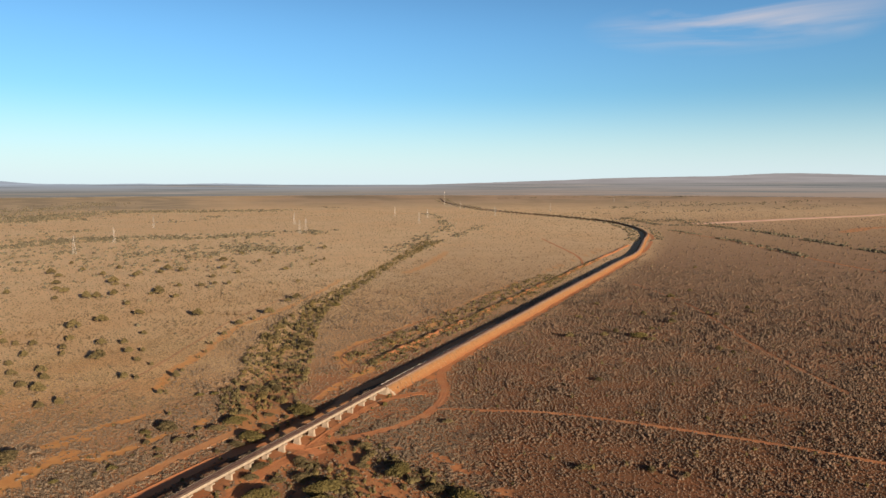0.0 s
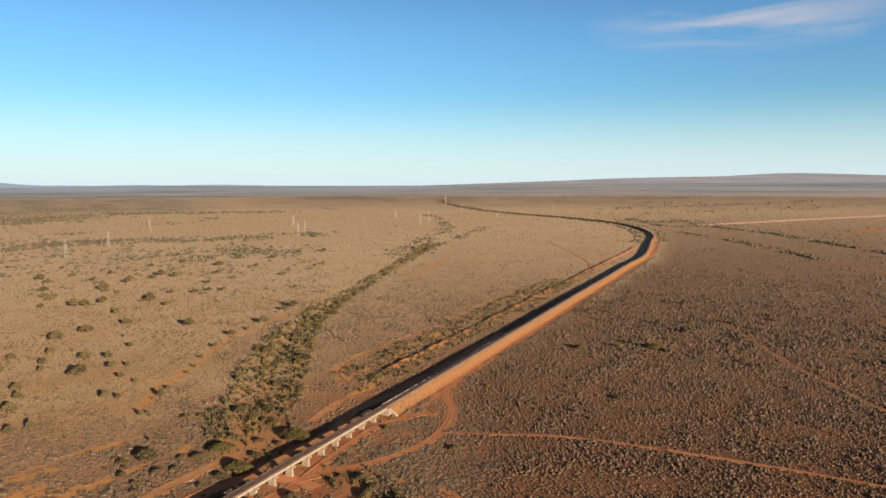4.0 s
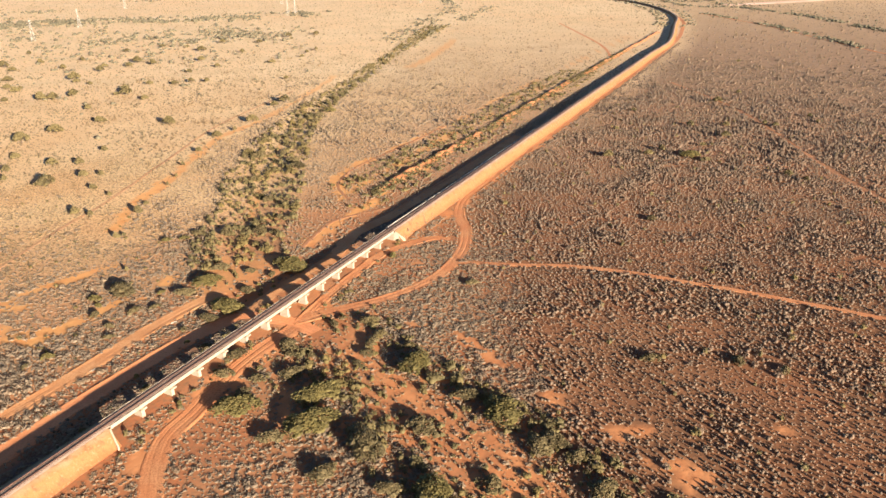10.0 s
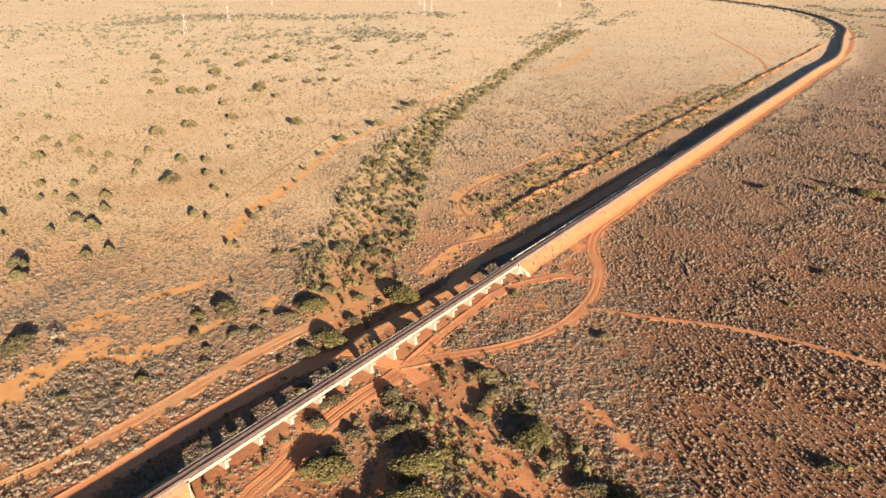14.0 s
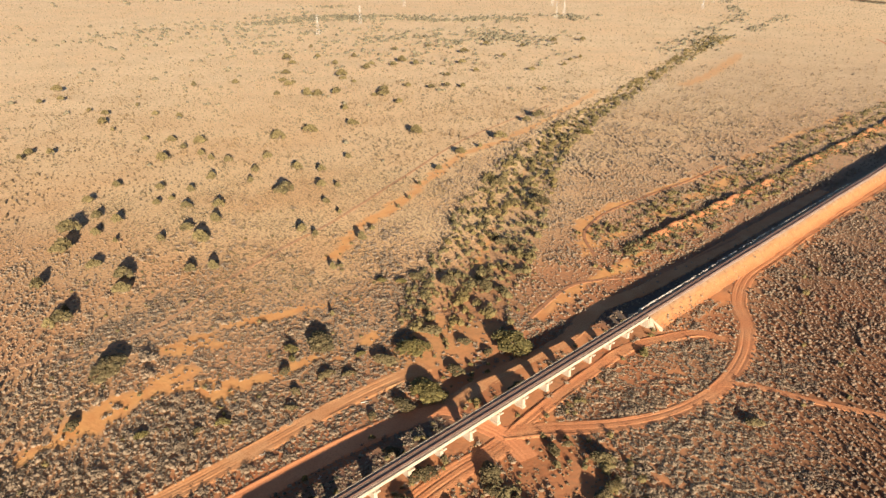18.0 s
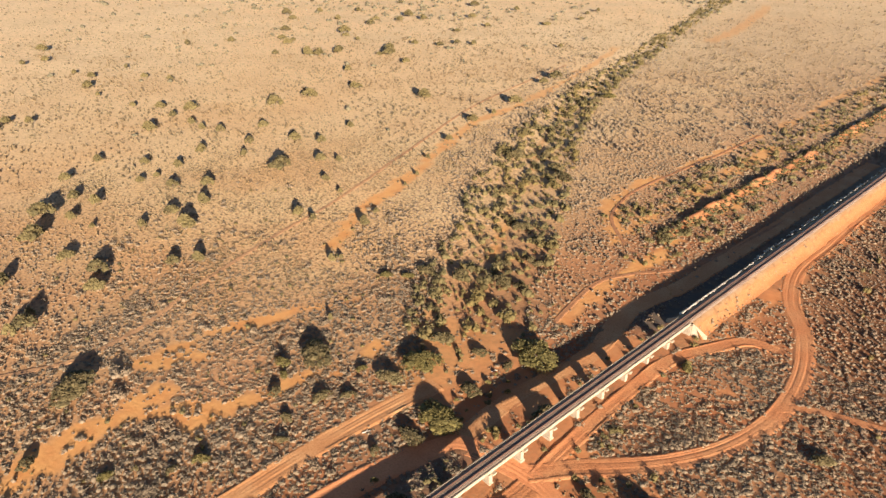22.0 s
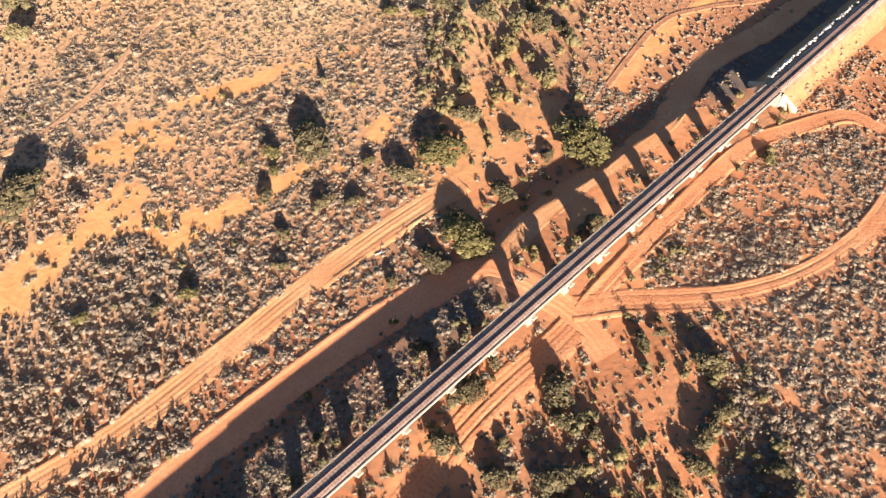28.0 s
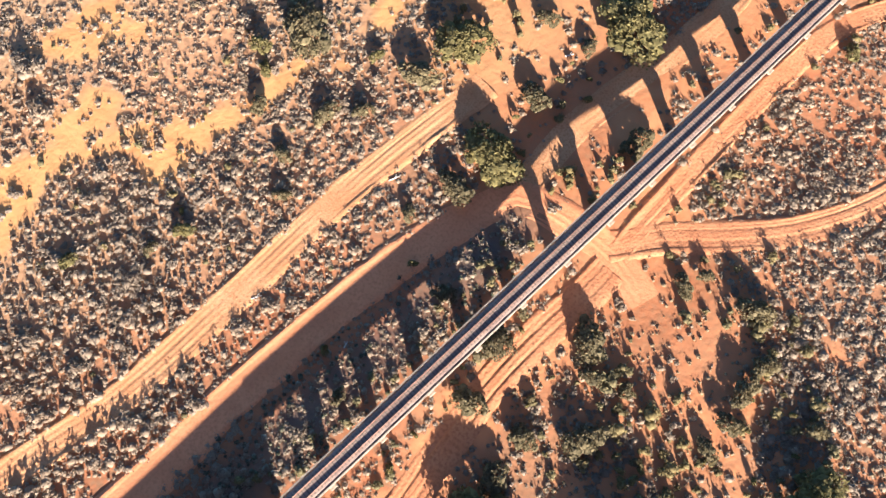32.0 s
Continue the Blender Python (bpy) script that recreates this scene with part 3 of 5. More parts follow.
wood = np.maximum(wood, np.clip((gr - 1950 - 700 * lattice(GX.ravel(), GY.ravel(), 300, 32)) / 400, 0, 1) * np.clip((-17 - gaz + 5 * lattice(GX.ravel(), GY.ravel(), 180, 33)) / 8, 0, 1) * 0.85)
flat = 0.4 * np.clip((25 - way_dist(GX.ravel(), GY.ravel(), CREEK)) / 6, 0, 1) * (GY.ravel() < 330)
gs, ge = line_coords(GX.ravel(), GY.ravel())
east = np.clip((GX.ravel() - np.interp(GY.ravel(), RAIL_NORTH[:210:3, 1], RAIL_NORTH[:210:3, 0]) - 10) / 30, 0, 1) * np.clip((2400 - GY.ravel()) / 1500, 0, 1)
pale = np.clip((ge - 26) / 30, 0, 1) * (0.3 + 0.7 * np.clip((-GX.ravel() - 110 + 0.35 * (GY.ravel() - 270)) / 60, 0, 1) * np.clip((GY.ravel() - 250) / 130, 0.2, 1))
# grey silt by the bridge; north of it, the bank's shade painted dark
silt_shade = np.clip((ge - 3.5) / 3, 0, 1) * np.clip((np.where(gs < 30, 14.0, 17.5) - ge) / 3, 0, 1) * np.maximum(np.clip((gs - 66) / 10, 0, 1) * np.clip((1000 - gs) / 100, 0, 1), 0.9 * np.clip((6 - gs) / 12, 0, 1) * np.clip((gs + 400) / 100, 0, 1)) * np.clip(0.45 + 1.1 * lattice(GX.ravel(), GY.ravel(), 9, 35), 0, 1)
between = 0.36 * np.clip((GX.ravel() - np.interp(GY.ravel(), CREEK[:, 1], CREEK[:, 0]) - 10) / 30, 0, 1) * np.clip((1500 - GY.ravel()) / 700, 0, 1)
east = np.maximum(east, between)
litter = np.clip((GX.ravel() + 6) / 26, 0, 1) * np.clip((-9 - ge) / 8, 0, 1) * (0.55 + 0.4 * lattice(GX.ravel(), GY.ravel(), 16, 36)) * np.clip((480 - gr) / 260, 0.35, 1)
for name, values in (("silt_shade", silt_shade), ("litter", litter), ("bare", np.maximum(bareness(GX.ravel(), GY.ravel()), flat)), ("cover", cover * (1 - 0.5 * bareness(GX.ravel(), GY.ravel()))), ("wood", wood), ("pale", pale), ("ruddy", np.clip((np.where((gs > -12) & (gs < 92), 34, 12) - ge) / 14, 0, 1)), ("east", east), ("far_haze", np.clip((gr - 2500) / 1200, 0, 0.9) * np.clip((gaz + 22) / 10 + np.clip((gr - 3900) / 500, 0, 1), 0, 1))):
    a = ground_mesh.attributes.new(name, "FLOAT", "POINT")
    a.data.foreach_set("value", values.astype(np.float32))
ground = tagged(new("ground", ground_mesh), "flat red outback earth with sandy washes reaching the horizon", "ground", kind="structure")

# hazy ridges that close the horizon, far behind everything
def hazy_ridge(r, colour, crest, label):
    """A far range whose air haze is a glowing colour: its crest as a few (bearing, height) marks."""
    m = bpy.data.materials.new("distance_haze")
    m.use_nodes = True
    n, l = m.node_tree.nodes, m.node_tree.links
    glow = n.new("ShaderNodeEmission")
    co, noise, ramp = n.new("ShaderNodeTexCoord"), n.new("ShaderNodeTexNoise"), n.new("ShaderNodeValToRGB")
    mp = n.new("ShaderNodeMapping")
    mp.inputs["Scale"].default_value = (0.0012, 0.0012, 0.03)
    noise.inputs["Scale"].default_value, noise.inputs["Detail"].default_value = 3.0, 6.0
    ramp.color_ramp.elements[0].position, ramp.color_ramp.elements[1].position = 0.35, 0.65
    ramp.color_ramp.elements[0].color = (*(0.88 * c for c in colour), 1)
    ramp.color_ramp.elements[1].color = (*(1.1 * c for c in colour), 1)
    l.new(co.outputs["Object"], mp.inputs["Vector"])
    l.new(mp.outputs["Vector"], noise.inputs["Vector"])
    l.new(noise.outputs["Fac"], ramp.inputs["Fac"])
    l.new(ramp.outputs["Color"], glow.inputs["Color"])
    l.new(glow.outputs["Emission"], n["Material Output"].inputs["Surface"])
    az = np.linspace(crest[0][0], crest[-1][0], 240)
    a = np.radians(az)
    top = np.interp(az, [c[0] for c in crest], [c[1] for c in crest])
    top = np.convolve(np.pad(top, 4, "edge"), np.ones(9) / 9, "valid") + 1.6 * (lattice(az * 3, az * 0, 1, 88) - 0.5)
    v = np.concatenate([np.stack([r * np.sin(a), r * np.cos(a), z], 1) for z in (np.full(len(a), 10.0), top)] + [np.stack([(r + 60) * np.sin(a), (r + 60) * np.cos(a), np.full(len(a), 10.0)], 1)])
    k = len(az)
    f = [(j * k + i, j * k + i + 1, (j + 1) * k + i + 1, (j + 1) * k + i) for j in range(2) for i in range(k - 1)]
    tagged(new("backdrop", mesh_from("backdrop", v, f, m)), label, "backdrop", kind="structure")


def hazy_plain(r, label):
    """The last of the plain, its haze painted as glow: level streaks of wood, scrub and pale pans."""
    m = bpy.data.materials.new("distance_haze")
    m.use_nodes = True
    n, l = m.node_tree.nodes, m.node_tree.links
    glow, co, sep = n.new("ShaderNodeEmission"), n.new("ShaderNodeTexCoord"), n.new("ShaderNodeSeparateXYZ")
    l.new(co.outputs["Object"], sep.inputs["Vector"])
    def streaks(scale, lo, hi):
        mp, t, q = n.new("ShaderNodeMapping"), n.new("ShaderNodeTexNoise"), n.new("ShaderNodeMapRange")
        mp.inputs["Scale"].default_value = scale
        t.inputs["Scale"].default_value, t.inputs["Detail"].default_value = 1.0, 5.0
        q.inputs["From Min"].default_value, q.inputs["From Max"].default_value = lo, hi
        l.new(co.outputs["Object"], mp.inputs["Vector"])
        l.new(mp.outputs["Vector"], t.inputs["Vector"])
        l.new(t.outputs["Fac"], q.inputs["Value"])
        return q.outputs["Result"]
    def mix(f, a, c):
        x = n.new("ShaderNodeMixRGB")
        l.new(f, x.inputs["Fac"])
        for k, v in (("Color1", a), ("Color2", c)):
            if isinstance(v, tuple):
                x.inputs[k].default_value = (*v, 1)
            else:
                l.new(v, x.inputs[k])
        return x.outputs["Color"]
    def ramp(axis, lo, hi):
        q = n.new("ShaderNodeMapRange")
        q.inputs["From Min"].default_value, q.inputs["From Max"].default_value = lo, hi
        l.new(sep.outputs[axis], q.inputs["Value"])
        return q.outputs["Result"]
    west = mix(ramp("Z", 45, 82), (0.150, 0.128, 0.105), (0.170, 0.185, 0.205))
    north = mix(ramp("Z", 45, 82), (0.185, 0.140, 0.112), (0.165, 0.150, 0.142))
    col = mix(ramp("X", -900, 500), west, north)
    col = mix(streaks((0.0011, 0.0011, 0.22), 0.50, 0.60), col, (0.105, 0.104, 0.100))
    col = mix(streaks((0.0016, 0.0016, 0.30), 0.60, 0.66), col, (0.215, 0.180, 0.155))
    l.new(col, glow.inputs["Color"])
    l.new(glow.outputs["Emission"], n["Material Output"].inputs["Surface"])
    a = np.radians(np.linspace(-75, 75, 300))
    top = 113.4 - 0.0069 * r + 0.5 * lattice(np.degrees(a) * 6, a * 0, 1, 89) + np.interp(np.degrees(a), [2, 12, 30], [0, 10, 15])
    v = np.concatenate([np.stack([r * np.sin(a), r * np.cos(a), z], 1) for z in (np.full(len(a), 5.0), top)] + [np.stack([(r + 60) * np.sin(a), (r + 60) * np.cos(a), np.full(len(a), 5.0)], 1)])
    k = len(a)
    f = [(j * k + i, j * k + i + 1, (j + 1) * k + i + 1, (j + 1) * k + i) for j in range(2) for i in range(k - 1)]
    tagged(new("backdrop", mesh_from("backdrop", v, f, m)), label, "backdrop", kind="structure")


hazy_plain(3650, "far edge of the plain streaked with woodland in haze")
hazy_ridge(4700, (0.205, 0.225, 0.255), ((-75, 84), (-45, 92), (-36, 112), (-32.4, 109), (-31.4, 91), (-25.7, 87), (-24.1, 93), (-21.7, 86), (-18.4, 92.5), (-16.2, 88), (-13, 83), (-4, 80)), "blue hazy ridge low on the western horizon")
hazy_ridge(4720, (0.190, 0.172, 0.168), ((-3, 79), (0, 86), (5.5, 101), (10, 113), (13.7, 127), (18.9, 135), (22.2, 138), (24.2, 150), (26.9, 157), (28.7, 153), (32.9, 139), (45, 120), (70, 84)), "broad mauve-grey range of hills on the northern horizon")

# spoil banks along the old borrow pits
for s0, s1, e0, up in ((128, 276, 38.5, 1.9), (292, 500, 38.5, 1.8), (530, 980, 37.5, 1.8)):
    ss = np.arange(s0, s1, 4.0)
    c2 = np.array([on_line(s, e0 + 0.7 * math.sin(s * 0.043) + 0.5 * math.sin(s * 0.31)) for s in ss])
    c = np.column_stack([c2, height(c2[:, 0], c2[:, 1])])
    fade = np.clip(np.minimum(ss - s0, s1 - ss) / 12, 0.05, 1) * (0.70 + 0.45 * np.sin(ss * 0.23) * np.sin(ss * 0.11 + 1))
    def heap(u, fade=fade, up=up):
        k = up * fade[min(int(round(u * (len(fade) - 1))), len(fade) - 1)]
        return [(1.7, -0.25), (0.9, 0.65 * k), (0.3, k), (-0.9, 0.7 * k), (-2.8, 0.25 * k), (-4.6, -0.25)]
    tagged(new("spoil_bank", ribbon("spoil_bank", c, heap, M_RED_TRACK)), "low heaped earth bank beside the old borrow pit", "earth bank", kind="structure")

# dirt tracks: graded strips with raised edges
def dirt_track(name, pts, w, seed, mat=M_TRACK):
    """A worn strip: many shallow ruts that wander along it, and ragged edges that sink into the ground."""
    c2 = smooth_curve(pts, 1.6 if w > 1.5 and len(pts) < 12 else 3)
    c = np.column_stack([c2, height(c2[:, 0], c2[:, 1]) + 0.03])
    rng = np.random.RandomState(seed)
    n = len(c)
    def wander(k, size):
        return np.interp(np.arange(n) * k, np.arange(n + 2), rng.rand(n + 2) - 0.5) * size
    edge = [1.0 + wander(0.45, 0.5) + wander(1, 0.35), 1.0 + wander(0.45, 0.5) + wander(1, 0.35)]
    rows = np.linspace(-0.92, 0.92, 19 if w > 1.5 else 9)
    deep_cut = (0.06 if mat is M_RED_TRACK else 0.04) if w > 1.5 else 0.02
    depth = deep_cut * (rng.rand(len(rows)) - 0.5)
    depth[np.abs(np.abs(rows) - 0.42) < 0.1] -= 0.6 * deep_cut
    berm = np.clip(wander(0.2, 0.5) + 0.08, 0.03, 0.22) * (1.0 if w > 1.5 else 0.3)
    fade = wander(0.15, 2.4)
    deep = np.array([depth + fade[i] * depth for i in range(n)])
    sway = wander(0.12, 0.5)
    def section(u):
        i = min(int(round(u * (n - 1))), n - 1)
        mid = [((e + sway[i] * (1 - e * e)) * w, 0.08 + deep[i][q]) for q, e in enumerate(rows)]
        return [(w * (0.92 + 0.5 * edge[1][i]), -0.10), (w * (0.92 + 0.2 * edge[1][i]), 0.05 + berm[i])] + mid[::-1] + [(-w * (0.92 + 0.2 * edge[0][i]), 0.05 + berm[n - 1 - i]), (-w * (0.92 + 0.5 * edge[0][i]), -0.10)]
    return tagged(new("dirt_track", ribbon("dirt_track", c, section, mat)), "graded red dirt track with wheel ruts", "dirt track", kind="structure")


for n, (key, (pts, w)) in enumerate(WAYS.items()):
    dirt_track("dirt_track", pts, w, n, {"north_track": M_FAINT_TRACK, "north_spur": M_FAINT_TRACK, "far_east_track": M_FAINT_TRACK, "under_bridge_track": M_LIFTED_TRACK, "creek_side_track": M_TRACK, "paddock_track": M_DUSTY_TRACK, "west_track": M_TRACK}.get(key, M_RED_TRACK))
for pts, w in (([(855, 1458), (930, 1530), (977, 1579), (1065, 1637)], 24.0),):
    c2 = smooth_curve(pts, 12)
    c = np.column_stack([c2, height(c2[:, 0], c2[:, 1]) + 0.15])
    tagged(new("sand_pan", ribbon("sand_pan", c, lambda u: [(q * w * (0.35 + 0.65 * math.sin(math.pi * u) ** 0.5), 0.0 if abs(q) < 1 else -0.4) for q in (1, 0.6, 0, -0.6, -1)], M_TRACK)), "bare orange sand pan beside the distant road", "sand", kind="structure")
GRAVEL_ROAD = smooth_curve([(638, 1751), (785, 1832), (1055, 1999), (1418, 2200), (1964, 2524)], 20)
for c2, w in ((GRAVEL_ROAD, 17.0),):
    c = np.column_stack([c2, height(c2[:, 0], c2[:, 1]) + 0.25])
    tagged(new("gravel_road", ribbon("gravel_road", c, [(w + 4, -0.6), (w, 0.2), (0, 0.5), (-w, 0.2), (-w - 4, -0.6)], M_ROAD)), "wide pale gravel road crossing the plain", "road", kind="structure")

# ---------------------------------------------------------------- railway
def rail_profile(curve, north):
    """Rail level along a line: high on the bank by the bridge, lower further out."""
    run = np.r_[0, np.cumsum(np.linalg.norm(np.diff(curve, axis=0), axis=1))]
    if north:
        up = np.interp(run, [0, 250, 900, 1500, 2200], [4.6, 4.6, 4.2, 3.0, 2.2])
    else:
        up = np.interp(run, [0, 300, 1300], [4.6, 4.4, 3.0])
    return np.column_stack([curve, up + height(curve[:, 0], curve[:, 1]) * np.clip((run - 30) / 100, 0, 1)])


for line, north in ((rail_profile(RAIL_NORTH, True), True), (rail_profile(RAIL_SOUTH, False), False)):
    if not north:
        line = line[::-1]
    rng = np.random.RandomState(5 + north)
    jit = rng.rand(len(line), 6) - 0.5
    def bank(u, line=line, jit=jit):
        i = min(int(round(u * (len(line) - 1))), len(line) - 1)
        h = line[i, 2] + 1.0
        t = 2.5 + 0.64 * h
        j = jit[i]
        return [(t + 0.6 + 0.6 * j[0], -h), (2.5 + 0.42 * h + 0.7 * j[1], -0.66 * h + 0.4 * j[0]), (2.5 + 0.17 * h + 0.4 * j[4], -0.27 * h - 0.2 + 0.3 * j[3]), (2.5 + 0.15 * j[2], -0.32), (-2.5 + 0.15 * j[3], -0.32), (-2.5 - 0.17 * h + 0.4 * j[1], -0.27 * h - 0.2 + 0.3 * j[2]), (-2.5 - 0.42 * h + 0.7 * j[4], -0.66 * h + 0.4 * j[5]), (-t - 0.6 + 0.6 * j[5], -h)]
    name = "embankment_north" if north else "embankment_south"
    tagged(new(name, ribbon(name, line, bank, M_SAND, True)), "sandy railway embankment with sloping sides", "embankment", kind="structure")
    bed = [(2.0, -0.45), (1.5, -0.06), (-1.5, -0.06), (-2.0, -0.45)]
    tagged(new("ballast_bed", ribbon("ballast_bed", line, bed, M_BALLAST)), "crushed stone ballast under the rails", "ballast", kind="structure")
    for e in (0.78, -0.78):
        sec = [(e + 0.075, -0.02), (e + 0.037, 0.0), (e + 0.037, 0.16), (e - 0.037, 0.16), (e - 0.037, 0.0), (e - 0.075, -0.02)]
        tagged(new("rail", ribbon("rail", line, sec, M_RAIL)), "rusty steel running rail on sleepers", "rail", kind="structure")

# bridge: local y runs north along the line, local x to the east
TURN = -math.degrees(math.atan2(AXIS[0], AXIS[1]))
bridge = new("railway_bridge")
bridge.matrix_world = pose(ORIGIN[0], ORIGIN[1], 0, 0, 0, TURN)
tagged(bridge, "long low concrete railway bridge on many piers across a creek", "bridge")
HALF = 1.95


def prism(bm, outline, y0, y1):
    """A closed outline of (x, z) drawn from y0 to y1."""
    n = len(outline)
    a = [bm.verts.new((x, y0, z)) for x, z in outline]
    b = [bm.verts.new((x, y1, z)) for x, z in outline]
    bm.faces.new(a)
    bm.faces.new(b[::-1])
    for i in range(n):
        bm.faces.new((a[i], b[i], b[(i + 1) % n], a[(i + 1) % n]))
    bmesh.ops.recalc_face_normals(bm, faces=bm.faces[:])


def span_mesh():
    bm = bmesh.new()
    prism(bm, [(-HALF - 0.12, 4.55), (-HALF + 0.1, 4.57), (-HALF + 0.12, 4.15), (HALF - 0.12, 4.15), (HALF - 0.1, 4.57), (HALF + 0.12, 4.55), (HALF + 0.14, 4.1), (HALF, 3.95), (HALF - 0.05, 3.45), (-HALF + 0.05, 3.45), (-HALF, 3.95), (-HALF - 0.14, 4.1)], -SPAN / 2 + 0.02, SPAN / 2 - 0.02)
    me = bpy.data.meshes.new("deck_span")
    bm.to_mesh(me)
    bm.free()
    me.materials.append(M_CONCRETE)
    return me


def pier_meshes():
    bm = bmesh.new()
    # stem, battered, flaring along the line under the cap
    rings = [(1.75, 0.7, -2.2), (1.75, 0.7, -0.1), (1.55, 0.52, 0.0), (1.5, 0.48, 2.1), (1.7, 0.66, 2.5), (1.95, 1.05, 2.95)]
    prev = None
    for hx, hy, z in rings:
        r = [bm.verts.new(p) for p in ((-hx, -hy, z), (hx, -hy, z), (hx, hy, z), (-hx, hy, z))]
        if prev:
            for i in range(4):
                bm.faces.new((prev[i], prev[(i + 1) % 4], r[(i + 1) % 4], r[i]))
        prev = r
    bm.faces.new(prev)
    bmesh.ops.bevel(bm, geom=[e for e in bm.edges if abs(e.verts[0].co.z - e.verts[1].co.z) > 0.2], offset=0.08, segments=1, affect="EDGES")
    stem = bpy.data.meshes.new("pier")
    bm.to_mesh(stem)
    bm.free()
    stem.materials.append(M_CONCRETE)
    bm = box(bmesh.new(), (4.7, 1.2, 0.52), (0.25, 0, 3.2), bevel=0.05)
    cap = bpy.data.meshes.new("pier_cap")
    bm.to_mesh(cap)
    bm.free()
    cap.materials.append(M_CONCRETE)
    return stem, cap


span, (stem, cap) = span_mesh(), pier_meshes()
for k in range(14):
    ob = new("deck_span", span)
    ob.parent, ob.location = bridge, (0, S0 + SPAN * (k + 0.5), 0)
for k in range(1, 14):
    ob = new("pier", stem)
    ob.parent, ob.location = bridge, (0, S0 + SPAN * k, 0)
    oc = new("pier_cap", cap)
    oc.parent = ob
for s, sign in ((S0, -1), (S1, 1)):
    bm = box(bmesh.new(), (4.5, 1.2, 5.6), (0, s + sign * 0.62, 0.75), bevel=0.05)
    ab = part("abutment", bm, M_CONCRETE, bridge)
    for side in (-1, 1):
        bm = bmesh.new()
        pts = [(0, 4.2), (4.6, 1.0), (4.6, -1.6), (0, -1.6)]
        a = [bm.verts.new((side * (2.45 + u * 0.86), s + sign * (0.3 + u * 0.34), z)) for u, z in pts]
        b = [bm.verts.new((side * (2.45 + u * 0.86), s + sign * (0.75 + u * 0.34), z)) for u, z in pts]
        bm.faces.new(a)
        bm.faces.new(b[::-1])
        for i in range(4):
            bm.faces.new((a[i], b[i], b[(i + 1) % 4], a[(i + 1) % 4]))
        bmesh.ops.recalc_face_normals(bm, faces=bm.faces[:])
        part("wing_wall", bm, M_CONCRETE, ab, "cream concrete wing wall sloping down the bank")

# ballast and rails across the bridge
c3 = np.array([(*on_line(s), DECK) for s in np.arange(S0 - 1.0, S1 + 1.2, 1.05)])
tagged(new("ballast_bed", ribbon("ballast_bed", c3, [(1.84, -0.42), (1.82, -0.2), (1.35, -0.06), (-1.35, -0.06), (-1.82, -0.2), (-1.84, -0.42)], M_BALLAST)), "crushed stone ballast filling the bridge trough", "ballast", kind="structure")
for e in (0.78, -0.78):
    sec = [(e + 0.075, -0.02), (e + 0.037, 0.0), (e + 0.037, 0.16), (e - 0.037, 0.16), (e - 0.037, 0.0), (e - 0.075, -0.02)]
    tagged(new("rail", ribbon("rail", c3, sec, M_RAIL)), "rusty steel running rail across the bridge", "rail", kind="structure")
track = new("railway_track")
track.matrix_world = pose(ORIGIN[0], ORIGIN[1], DECK, 0, 0, TURN)
tagged(track, "row of weathered sleepers carrying the rails over the bridge", "railway track")
bm = box(bmesh.new(), (2.5, 0.24, 0.16), (0, 0, -0.105), bevel=0.02)
sl = bpy.data.meshes.new("sleeper")
bm.to_mesh(sl)
bm.free()
sl.materials.append(M_SLEEPER)
for k in range(300):
    ob = new("sleeper", sl)
    ob.parent, ob.location = track, (0.04 * math.sin(k * 1.7), -98 + k * 0.68, -0.02 if S0 < -98 + k * 0.68 < S1 else -0.01)

# ---------------------------------------------------------------- scrub
def domes(name, x, y, r, h, seed, sides, mid, mat, label, sink=0.06):
    """One mesh of many low uneven bushes."""
    rng = np.random.RandomState(seed)
    n = len(x)
    z = height(x, y)
    ang = np.linspace(0, 2 * np.pi, sides, endpoint=False)
    ring = lambda rr, zz, turn: np.stack([np.cos(ang + turn) * rr, np.sin(ang + turn) * rr, np.full(sides, zz)], 1)
    rings = {0: [(0.8, -sink)], 1: [(0.78, -sink), (1.0, 0.5)], 2: [(0.75, -sink), (1.05, 0.34), (0.78, 0.78)]}[int(mid)]
    t = np.vstack([ring(rr, zz, 0.45 * q) for q, (rr, zz) in enumerate(rings)] + [np.array([[0, 0, 1.0]])])
    k = len(t)
    faces = []
    for i in range(sides):
        j = (i + 1) % sides
        for q in range(len(rings) - 1):
            a, b = q * sides, (q + 1) * sides
            faces += [(a + i, a + j, b + i), (a + j, b + j, b + i)]
        faces.append(((len(rings) - 1) * sides + i, (len(rings) - 1) * sides + j, k - 1))
    turn = rng.rand(n) * 6.28
    ca, sa = np.cos(turn)[:, None], np.sin(turn)[:, None]
    jit = 1 + (0.55 + 0.25 * (sides > 6)) * (rng.rand(n, k) - 0.5)
    sx = (r * (0.8 + 0.4 * rng.rand(n)))[:, None]
    tx, ty = t[:, 0][None] * jit * sx, t[:, 1][None] * jit * r[:, None]
    vx = x[:, None] + tx * ca - ty * sa + (t[:, 2] == 1)[None] * (rng.rand(n, k) - 0.5) * 0.6 * r[:, None]
    vy = y[:, None] + tx * sa + ty * ca
    vz = z[:, None] + t[:, 2][None] * h[:, None] * (1 + (0.4 + 0.3 * (sides > 6)) * (rng.rand(n, k) - 0.5))
    v = np.stack([vx, vy, vz], -1).reshape(-1, 3)
    f = (np.array(faces)[None] + (np.arange(n) * k)[:, None, None]).reshape(-1, 3)
    return tagged(new(name, mesh_from(name, v, f, mat)), label, "shrubs", kind="stuff")


